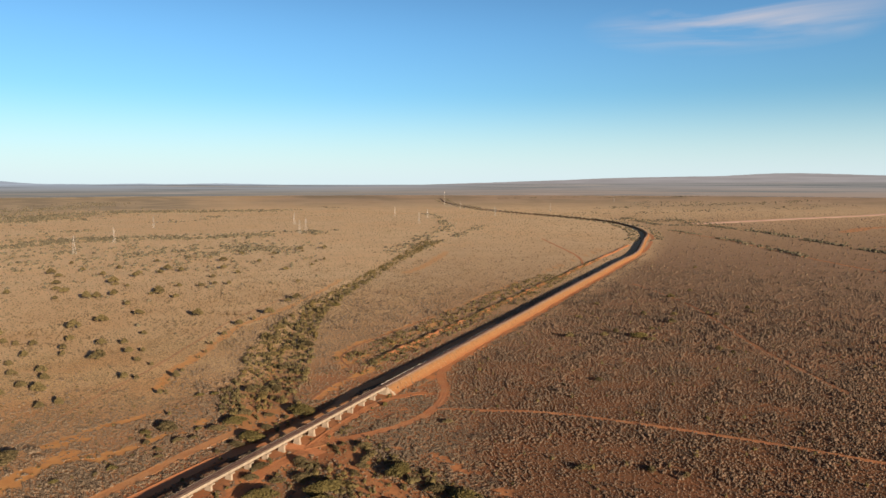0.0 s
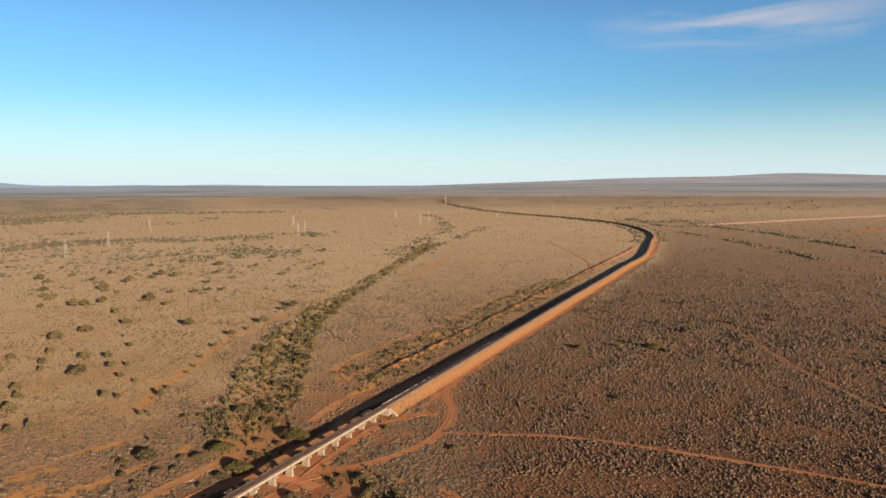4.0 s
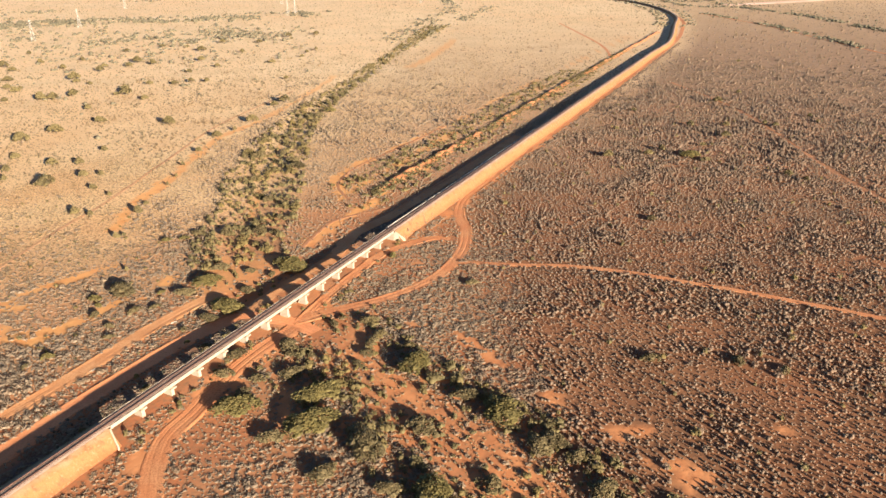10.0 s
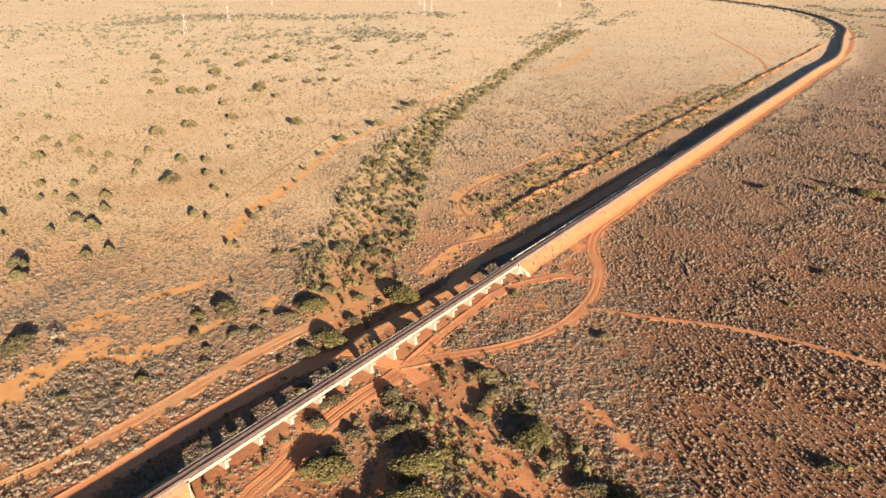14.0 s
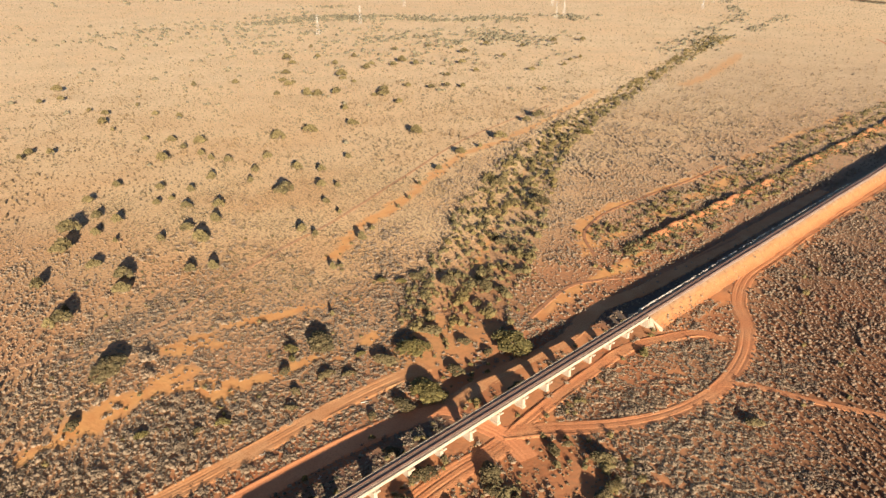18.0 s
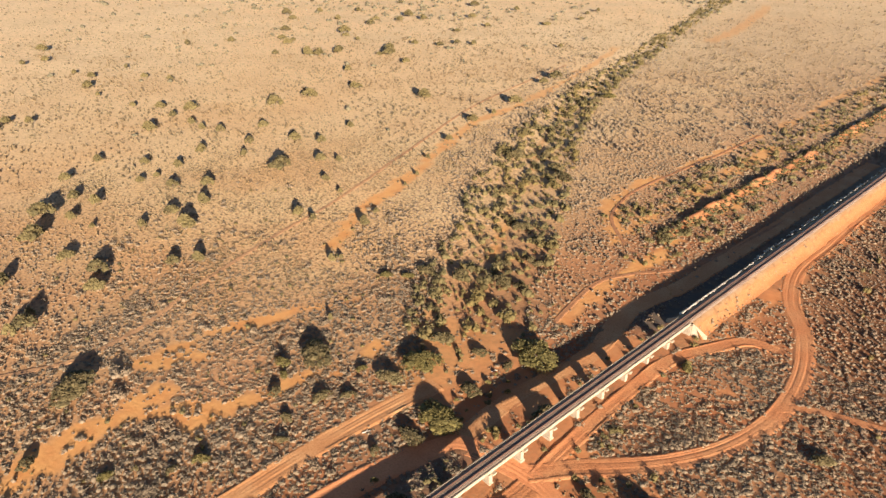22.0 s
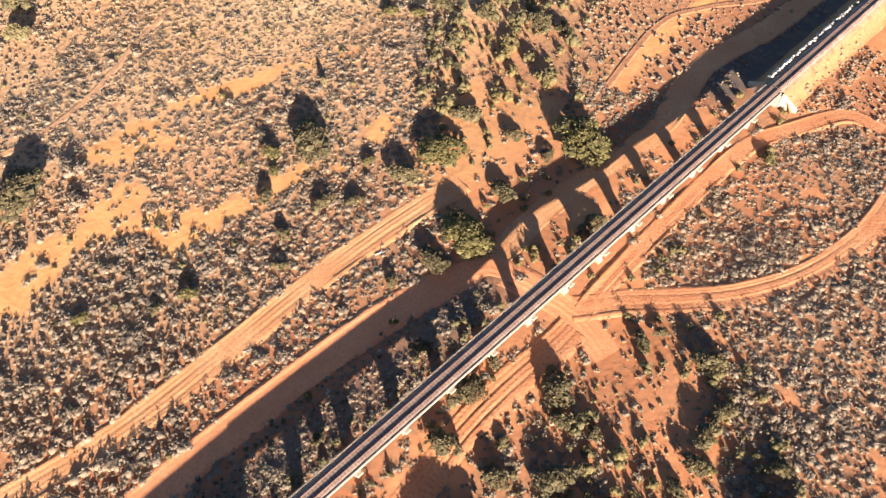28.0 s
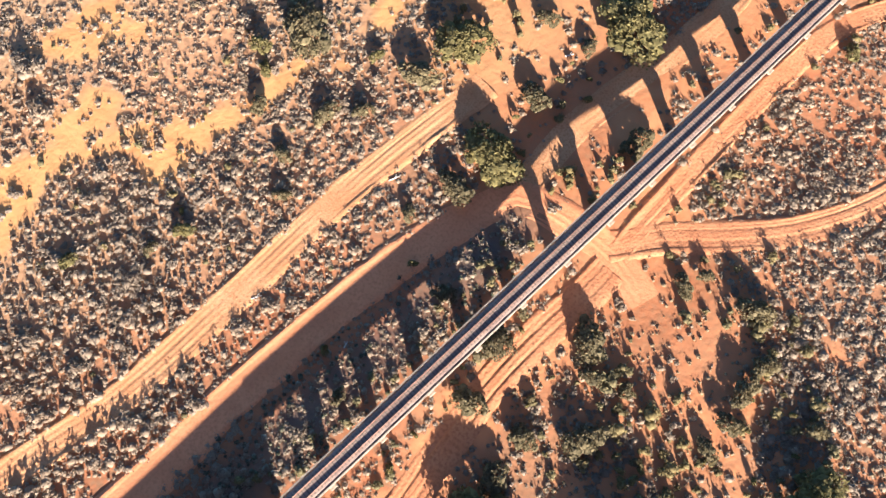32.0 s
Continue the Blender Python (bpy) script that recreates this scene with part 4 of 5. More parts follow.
def tufts(name, x, y, r, h, seed, cards, mat, label, lift=0.0, plain=False):
    """One mesh of many ragged bushes: a small dark core and a loose shell of leaf sprays."""
    rng = np.random.RandomState(seed)
    n = len(x)
    z = height(x, y) + lift
    g = 3 if plain else 5
    ang = np.arange(g) * 2 * np.pi / g
    ring = lambda rr, zz, o: np.stack([np.cos(ang + o) * rr, np.sin(ang + o) * rr, np.full(g, zz)], 1)
    core = np.vstack([ring(0.66, -0.05, 0.0), ring(0.72, 0.40, 0.5), [[0, 0, 0.7]]])
    m = len(core)
    turn = rng.rand(n, 1) * 6.28
    cj = 1 + 0.6 * (rng.rand(n, m) - 0.5)
    cx = (core[:, 0] * np.cos(turn) - core[:, 1] * np.sin(turn)) * cj * r[:, None]
    cy = (core[:, 0] * np.sin(turn) + core[:, 1] * np.cos(turn)) * cj * r[:, None]
    cz = core[:, 2][None] * h[:, None] * cj
    cv = np.stack([cx, cy, cz], -1)
    # sprays stand on a squashed dome and point outward and up, each turned at random
    a = rng.rand(n, cards) * 6.28
    q = np.sqrt(rng.rand(n, cards))
    up = np.sqrt(np.clip(1 - q * q, 0, 1)) * (0.7 + 0.5 * rng.rand(n, cards))
    centre = np.stack([np.cos(a) * q * r[:, None] * (0.9 + 0.4 * rng.rand(n, cards)), np.sin(a) * q * r[:, None] * (0.8 + 0.4 * rng.rand(n, cards)), (0.15 + 0.95 * up) * h[:, None]], -1)
    size = (0.34 + 0.30 * rng.rand(n, cards)) * r[:, None] * (1.0 if cards < 10 else 0.85)
    d = rng.randn(n, cards, 2, 3)
    d /= np.linalg.norm(d, axis=-1, keepdims=True)
    d[..., 2] *= 0.7
    p0 = centre - (d[..., 0, :] + d[..., 1, :]) * size[..., None] * 0.33
    tri = np.stack([p0, p0 + d[..., 0, :] * size[..., None], p0 + d[..., 1, :] * size[..., None]], 2)
    v = np.concatenate([cv, tri.reshape(n, cards * 3, 3)], 1)
    v[..., 2] = np.maximum(v[..., 2], -0.05) + z[:, None]
    v[..., 0] += x[:, None]
    v[..., 1] += y[:, None]
    k = m + cards * 3
    f = [(m + 3 * i, m + 1 + 3 * i, m + 2 + 3 * i) for i in range(cards)]
    for i in range(g):
        j = (i + 1) % g
        f += [(i, j, g + i), (j, g + j, g + i), (g + i, g + j, 2 * g)]
    faces = (np.array(f)[None] + (np.arange(n) * k)[:, None, None]).reshape(-1, 3)
    return tagged(new(name, mesh_from(name, v.reshape(-1, 3), faces, mat)), label, "shrubs", kind="stuff")


def scatter(x0, x1, y0, y1, pitch, seed):
    rng = np.random.RandomState(seed)
    x, y = np.meshgrid(np.arange(x0, x1, pitch), np.arange(y0, y1, pitch))
    x, y = x.ravel(), y.ravel()
    return x + pitch * 1.1 * (rng.rand(len(x)) - 0.5), y + pitch * 1.1 * (rng.rand(len(x)) - 0.5), rng


def clear_of_line(x, y, gap=2.6):
    s, e = line_coords(x, y)
    up = np.interp(s, [80, 330, 980], [4.6, 4.6, 4.2])
    toe = 3.6 + 0.8 * up
    bank = ((s > S1 - 2) | (s < S0 + 2)) & (np.abs(e) < toe) & (s < 860)
    deck = (s >= S0 - 2) & (s <= S1 + 2) & (np.abs(e) < gap)
    far = way_dist(x, y, RAIL_NORTH[::3]) < 9
    return ~(bank | deck | far)


def creek_half(y):
    return np.interp(y, [150, 300, 330, 380, 450, 520, 640, 760, 980, 1360, 2400], [26, 18, 20, 21, 22, 17, 12, 10, 9, 22, 30])


def seen_from_path(x, y):
    return (y > 152 + 26 * (lattice(x, y, 11, 85) - 0.5)) & (x < 45 + 0.70 * y) & (x > -150 - (y - 205) * 1.45)


def west_plain(x, y):
    """1 on the dry open plain west of the creek, 0 elsewhere."""
    open_west = np.clip((-x - 128 + 20 * (lattice(x, y, 30, 46) - 0.5)) / 32, 0, 1) * np.clip((y - 285) / 60, 0, 1)
    s, e = line_coords(x, y)
    between = np.clip((y - 430) / 350, 0, 0.95) * np.clip((e + 5) / 20, 0, 1)
    beyond = np.clip((y - 500) / 900, 0, 0.8)
    return np.maximum(np.maximum(open_west, between), beyond)


CLOSE = (-196, 24, 190, 350)


def in_close(x, y):
    wob = 14 * (lattice(x, y, 6, 48) - 0.5)
    return (x > CLOSE[0] + wob) & (x < CLOSE[1] + wob - 7) & (y > CLOSE[2]) & (y < CLOSE[3] + wob - 7)


def away(x, y):
    return np.hypot(x + 40, y - 230) * (1 + 0.25 * (lattice(x, y, 18, 47) - 0.5))


def reach(x, y):
    """How far the fuller bushes go: further over the dark eastern plain."""
    return np.where(line_coords(x, y)[1] < -10, 360 + 150 * (lattice(x, y, 27, 81) - 0.5) + 120 * (lattice(x, y, 3, 82) - 0.5), 285)


def scrub_zone(x, y, rng, seed, sizes, sides, mid, extra, labels):
    """Bushes kept off tracks, washes, banks and creek; the dry western plain has lower, paler ones."""
    dense = 0.37 + 1.0 * (lattice(x, y, 9, seed + 1) * 0.45 + lattice(x, y, 31, seed + 2) * 0.55)
    eastern = np.clip((x + 4 + 0.03 * (y - 300)) / 28, 0, 1) * np.clip((line_coords(x, y)[1] + 12) / -10, 0, 1)
    dense += (0.5 if seed < 110 else 0.3) * eastern * (lattice(x, y, 7, 78) > 0.22)
    keep = clear_of_line(x, y) & ~on_way(x, y, extra) & (rng.rand(len(x)) > bareness(x, y) * np.where(lattice(x, y, 2.6, 77) > 0.56, 0.62, 1.0)) & (rng.rand(len(x)) < np.clip(dense, 0, 0.97))
    keep &= (way_dist(x, y, CREEK) > np.where(y < 262, 0.42, 0.75) * creek_half(y)) | (rng.rand(len(x)) < 0.14)
    x, y, eastern = x[keep], y[keep], eastern[keep]
    lo, hi = sizes
    r = (lo + (hi - lo) * rng.rand(len(x)) ** 2.2) * (0.75 + 0.75 * lattice(x, y, 13, seed + 3))
    h = r * ((0.18 if seed < 110 else 0.7 if seed < 120 else 0.85 if seed < 140 else 0.3) + 0.42 * rng.rand(len(x)))
    tall = np.clip((-x - 98) / 20, 0, 1) * np.clip((270 - y) / 22, 0, 1) * (0.5 + 0.9 * lattice(x, y, 12, 79))
    h = h * (1 + 1.3 * tall)
    west = rng.rand(len(x)) < west_plain(x, y)
    thin = ~west | (rng.rand(len(x)) < (0.9 if seed < 120 else 0.5))
    x, y, r, h, west, eastern = x[thin], y[thin], r[thin], h[thin], west[thin], eastern[thin]
    r = np.where(west, r * 0.84, r)
    east = ~west & (rng.rand(len(x)) < eastern)
    off = away(x, y)
    h = np.where(east, h * (1.15 if seed < 110 else np.interp(off, [120, 250, 420], [1.15, 1.6, 1.15])), h)
    r = np.where(east & (seed > 105), r * np.interp(off, [100, 300], [0.86, 1.0]), r)
    for pick, mat, low, label in ((east, M_SCRUB, 1.0, labels[0]), (~west & ~east, M_GREY, 0.9, labels[0]), (west, M_DRY, 0.72, labels[1])):
        if pick.sum() > 20:
            name = "saltbush_scrub" if mat is M_DRY else "bluebush_scrub"
            if seed < 120:
                tufts(name, x[pick], y[pick], r[pick], h[pick] * low, seed + 4, 16 if sides > 6 else 3, mat, label, plain=sides < 7)
            else:
                domes(name, x[pick], y[pick], r[pick] * (0.9 if low < 1 else 1), h[pick] * low, seed + 4, sides, mid, mat, label)


# close by, in full shape
x, y, rng = scatter(CLOSE[0], CLOSE[1], CLOSE[2], CLOSE[3], 1.08, 11)
k = seen_from_path(x, y) & in_close(x, y)
scrub_zone(x[k], y[k], rng, 100, (0.36, 1.0), 7, 2, 0.2, ("low grey bluebush scrub dotted over red earth", "dry saltbush near the creek"))
# a little further
x, y, rng = scatter(-345, 340, 145, 640, 1.34, 12)
k = seen_from_path(x, y) & ~in_close(x, y) & (away(x, y) < reach(x, y))
scrub_zone(x[k], y[k], rng, 110, (0.38, 0.90), 5, 1, 0.25, ("grey bluebush scrub covering the eastern plain", "pale dry saltbush on the western plain"))
# middle distance
x, y, rng = scatter(-800, 720, 240, 1010, 2.3, 13)
k = seen_from_path(x, y) & (away(x, y) >= reach(x, y)) & (rng.rand(len(x)) < np.clip((780 - away(x, y)) / 380, 0, 1))
scrub_zone(x[k], y[k], rng, 120, (0.7, 1.45), 5, 0, 0.3, ("grey bluebush scrub thinning into the distance", "pale dry saltbush far out on the western plain"))
# far
x, y, rng = scatter(-2200, 1700, 300, 2640, 9.0, 15)
k = seen_from_path(x, y) & (away(x, y) >= 620) & (away(x, y) < 2400) & (way_dist(x, y, GRAVEL_ROAD) > 40)
scrub_zone(x[k], y[k], rng, 130, (1.0, 2.2), 4, 0, 0.3, ("distant low scrub on the plain", "distant pale saltbush on the plain"))


# behind the start of the flight
x, y, rng = scatter(-330, 260, -140, 330, 2.4, 16)
k = ~seen_from_path(x, y)
scrub_zone(x[k], y[k], rng, 140, (0.6, 1.1), 5, 0, 0.3, ("grey bluebush scrub south of the bridge", "dry saltbush south of the bridge"))


def thicket(name, x, y, r, h, seed, mat, label, lobes=4):
    """Larger bushes, each of several lobes."""
    rng = np.random.RandomState(seed)
    n = len(x)
    px, py, pr, ph = [x], [y], [r * 0.75], [h]
    for _ in range(lobes - 1):
        a = rng.rand(n) * 6.28
        px.append(x + np.cos(a) * r * 0.6)
        py.append(y + np.sin(a) * r * 0.6)
        pr.append(r * (0.4 + 0.25 * rng.rand(n)))
        ph.append(h * (0.5 + 0.4 * rng.rand(n)))
    px, py, pr, ph = (np.concatenate(v) for v in (px, py, pr, ph))
    if lobes > 3:
        return tufts(name, px, py, pr, ph, seed + 1, 14, mat, label)
    return domes(name, px, py, pr, ph, seed + 1, 6, 1, mat, label)


# the creek's thickets, north of the bridge
x, y, rng = scatter(-160, 60, 300, 1250, 3.1, 51)
w = creek_half(y)
keep = (way_dist(x, y, CREEK) < w) & clear_of_line(x, y, 4) & (rng.rand(len(x)) < np.interp(y, [400, 560, 800], [0.62, 0.56, 0.42])) & ((y > 330) | (x < -85))
keep &= ~on_way(x, y, 0.8)
x, y = x[keep], y[keep]
r = 0.6 + 1.7 * rng.rand(len(x)) ** 2.0
thicket("creek_thicket", x, y, 1.1 * r, 0.35 + r * (1.0 + 0.6 * rng.rand(len(x))), 52, M_SCRUB_OLIVE, "olive green thicket lining the dry creek")
# south banks
x, y, rng = scatter(-80, 80, 60, 300, 2.6, 53)
d = way_dist(x, y, CREEK)
keep = (d < 24) & clear_of_line(x, y, 3) & ~on_way(x, y, 0.6) & (rng.rand(len(x)) > 0.9 * bareness(x, y)) & (rng.rand(len(x)) < 0.32)
x, y = x[keep], y[keep]
r = 0.55 + 0.9 * rng.rand(len(x)) ** 1.6
thicket("creek_thicket", x, y, r, r * (0.9 + 0.5 * rng.rand(len(x))), 54, M_SCRUB_OLIVE, "scattered olive bushes on the creek flat")
# the row along the creek's east bank
EAST_BANK = smooth_curve([(-29, 274), (-15, 254), (3, 235), (20, 219), (32, 203), (45, 187)], 6)
WEST_BANK = smooth_curve([(-51, 257), (-37, 239), (-27, 221), (-15, 203), (-3, 186)], 6)
x, y, rng = scatter(-60, 60, 180, 285, 2.3, 59)
keep = (np.minimum(way_dist(x, y, EAST_BANK), way_dist(x, y, WEST_BANK)) < 4.5) & (rng.rand(len(x)) < 0.33) & clear_of_line(x, y, 5) & ~on_way(x, y, 0.8)
x, y = x[keep], y[keep]
r = 0.8 + 1.6 * rng.rand(len(x)) ** 1.8
thicket("bank_thicket", x, y, r, 0.3 + r * (0.7 + 0.5 * rng.rand(len(x))), 60, M_SCRUB_OLIVE, "dense dusty bushes along the creek bank")
# beside the line to the north, and under the bridge
x, y, rng = scatter(-90, 330, 350, 800, 2.8, 55)
s, e = line_coords(x, y)
keep = (((e > 45) & (e < 64) & (s > 125) & (rng.rand(len(x)) < 0.5)) | ((e > 24) & (e < 40) & (s > 105) & (rng.rand(len(x)) < 0.32))) & ~on_way(x, y, 0.6)
x, y = x[keep], y[keep]
r = 0.6 + 1.5 * rng.rand(len(x)) ** 2.5
thicket("borrow_pit_thicket", x, y, r, r * (0.9 + 0.5 * rng.rand(len(x))), 56, M_SCRUB_OLIVE, "yellowish bushes along the old borrow pit")
x, y, rng = scatter(-125, -20, 200, 350, 2.4, 57)
s, e = line_coords(x, y)
keep = (np.abs(e) < 9) & (np.abs(e) > 2.4) & (s > S0 - 4) & (s < S1) & (rng.rand(len(x)) < np.where((s > 22) & (e > 0), 0.08, 0.34)) & ~on_way(x, y, 0.8)
x, y = x[keep], y[keep]
r = 0.5 + 0.6 * rng.rand(len(x))
thicket("bridge_side_bushes", x, y, r, r * 1.2, 58, M_SCRUB_OLIVE, "bushes growing beside the bridge piers")

# larger clumps and yellowish bushes among the western scrub
x, y, rng = scatter(-230, -70, 190, 400, 2.6, 71)
s, e = line_coords(x, y)
wild = lattice(x, y, 16, 72)
keep = (e > 24) & clear_of_line(x, y) & ~on_way(x, y, 1.0) & (bareness(x, y) < 0.2) & (rng.rand(len(x)) < np.clip((wild - 0.5) * 0.9, 0, 0.4)) & (way_dist(x, y, CREEK) > 16)
x, y = x[keep], y[keep]
r = 0.7 + 0.9 * rng.rand(len(x)) ** 2
thicket("grey_bush_clumps", x, y, r, r * (0.55 + 0.35 * rng.rand(len(x))), 73, M_GREY, "broad grey bush clumps standing above the low scrub")
x, y, rng = scatter(-230, -60, 190, 400, 4.2, 74)
s, e = line_coords(x, y)
keep = (e > 22) & ~on_way(x, y, 0.6) & (rng.rand(len(x)) < 0.16)
x, y = x[keep], y[keep]
r = 0.45 + 0.6 * rng.rand(len(x)) ** 2
tufts("yellow_green_bushes", x, y, r, r * 0.9, 75, 16, M_SCRUB_OLIVE, "yellowish green bushes scattered through grey scrub")

# taller single bushes standing over the eastern plain, with long shadows
x, y, rng = scatter(-10, 330, 190, 640, 15, 83)
s, e = line_coords(x, y)
keep = (e < -14) & (x > 8) & ~on_way(x, y, 1.0) & (rng.rand(len(x)) < 0.55) & (away(x, y) < 460) & (way_dist(x, y, CREEK) > 26)
x, y = x[keep], y[keep]
r = 0.6 + 0.8 * rng.rand(len(x)) ** 1.5
thicket("eastern_tall_bushes", x, y, r, 0.5 + r * (0.9 + 0.5 * rng.rand(len(x))), 84, M_SCRUB_OLIVE, "single olive bushes standing above the bluebush")

BROAD_CLUMPS = [(-170, 271, 4.2), (-163, 264, 3.4), (-159, 249, 1.7), (-133, 249, 2.0), (-144, 242, 1.9), (-133, 242, 2.8), (-147, 253, 1.9), (-144, 227, 2.8), (-134, 226, 2.4), (-136, 217, 2.8), (-141, 219, 2.0), (-113, 228, 2.3), (-117, 232, 1.8), (-118, 274, 1.6), (-112, 242, 2.3), (-105, 249, 2.3), (-109, 247, 2.1), (-81, 260, 2.1), (-73, 272, 2.0), (-84, 252, 2.4), (-96, 230, 1.9), (-88, 236, 1.5), (-64, 235, 2.4), (-62, 243, 2.5), (-73, 245, 2.5), (-70, 281, 1.6)]
x, y, r = (np.array(v) for v in zip(*BROAD_CLUMPS))
x, y = (np.concatenate([v + q for q in dv]) for v, dv in ((x, (0, 0.5 * r, -0.45 * r)), (y, (0, 0.35 * r, 0.4 * r))))
r = np.concatenate([r, 0.7 * r, 0.6 * r])
thicket("broad_grey_bushes", x, y, 0.62 * r, 0.5 * r, 76, M_GREY, "broad low grey bushes with ragged crowns", 6)

# small tufts over the sandy creek flat
x, y, rng = scatter(-80, 70, 186, 300, 1.25, 79)
s, e = line_coords(x, y)
keep = (way_dist(x, y, CREEK) < 26) & (e < -3) & ~on_way(x, y, 0.3) & (rng.rand(len(x)) < 0.16 + 0.55 * lattice(x, y, 8, 80))
x, y = x[keep], y[keep]
r = 0.2 + 0.35 * rng.rand(len(x)) ** 2
tufts("creek_flat_tufts", x, y, r, r * 0.8, 81, 8, M_DRY, "dry straw-coloured tufts over the sandy creek flat")

x, y, rng = scatter(-80, 70, 186, 300, 2.3, 82)
s, e = line_coords(x, y)
keep = (way_dist(x, y, CREEK) < 26) & (e < -5) & ~on_way(x, y, 0.6) & (rng.rand(len(x)) < 0.12 + 0.4 * lattice(x, y, 11, 83))
x, y = x[keep], y[keep]
r = 0.45 + 0.65 * rng.rand(len(x)) ** 2
thicket("creek_flat_bushes", x, y, r, r * 0.85, 84, M_GREY, "dusty grey bushes among sandy runnels")

# low dark herbs on the ground by the bridge's west side
x, y, rng = scatter(-135, -50, 195, 300, 0.75, 67)
s, e = line_coords(x, y)
keep = (e > 2.6) & (e < 16.2) & (s > S0 - 8) & (s < 12) & (rng.rand(len(x)) < 0.02 + 0.75 * np.clip(lattice(x, y, 6, 68) - 0.35, 0, 1)) & ~on_way(x, y, 0.0)
x, y = x[keep], y[keep]
r = 0.3 + 0.35 * rng.rand(len(x)) ** 2
tufts("creek_herbs", x, y, r, r * (0.45 + 0.4 * rng.rand(len(x))), 69, 8, M_HERB, "low dark herbs on the ground beside the bridge")

# bushes rooted along the spoil banks
rng = np.random.RandomState(64)
s, e = 130 + 620 * rng.rand(1900) ** 1.2, 33.0 + 8.5 * rng.rand(1900)
x, y = ORIGIN[0] + AXIS[0] * s + WEST[0] * e, ORIGIN[1] + AXIS[1] * s + WEST[1] * e
r = 0.4 + 0.85 * rng.rand(1900) ** 2
tufts("spoil_bank_bushes", x, y, r, r * 0.9, 65, 8, M_SCRUB_OLIVE, "ragged bushes along the heaped earth bank", np.interp(e, [33.5, 37.5, 38.6, 40.5], [0.0, 0.9, 1.1, 0.0]))

# low growth on the bank's sunny side
rng = np.random.RandomState(61)
s, e = 82 + 560 * rng.rand(3600), -2.9 - 7.5 * rng.rand(3600) ** 0.6
x, y = ORIGIN[0] + AXIS[0] * s + WEST[0] * e, ORIGIN[1] + AXIS[1] * s + WEST[1] * e
keep = (lattice(x, y, 9, 62) > 0.3) & ~on_way(x, y, 0.4)
x, y, s, e = x[keep], y[keep], s[keep], e[keep]
up = np.maximum(np.interp(-e, [2.5, 4.9, 6.7], [4.25, 0.9, -1.0]), 0.0)
r = 0.26 + 0.5 * rng.rand(len(x)) ** 2
tufts("bank_bushes", x, y, r, r * 0.9, 63, 8, M_GREY, "small grey bushes rooted on the sandy embankment", up - 0.05)
s, e = 84 + 760 * rng.rand(1300) ** 1.2, -11.6 - 3.2 * rng.rand(1300) ** 1.5
x, y = ORIGIN[0] + AXIS[0] * s + WEST[0] * e, ORIGIN[1] + AXIS[1] * s + WEST[1] * e
keep = ~on_way(x, y, 0.3) & ((s > 150) | (s < 96))
x, y = x[keep], y[keep]
r = 0.4 + 0.6 * rng.rand(len(x)) ** 2
tufts("toe_bushes", x, y, r, r * 1.1, 67, 8, M_SCRUB, "row of dark bushes along the foot of the embankment")
s, e = 95 + 480 * rng.rand(150), 4.5 + 11 * rng.rand(150)
x, y = ORIGIN[0] + AXIS[0] * s + WEST[0] * e, ORIGIN[1] + AXIS[1] * s + WEST[1] * e
up = np.maximum(np.interp(e, [2.5, 4.9, 6.7], [4.25, 0.9, -1.0]), 0.0)
r = 0.35 + 0.6 * rng.rand(150) ** 2
tufts("shady_bank_bushes", x, y, r, r, 66, 10, M_GREY, "grey bushes in the shade of the embankment", up - 0.05)

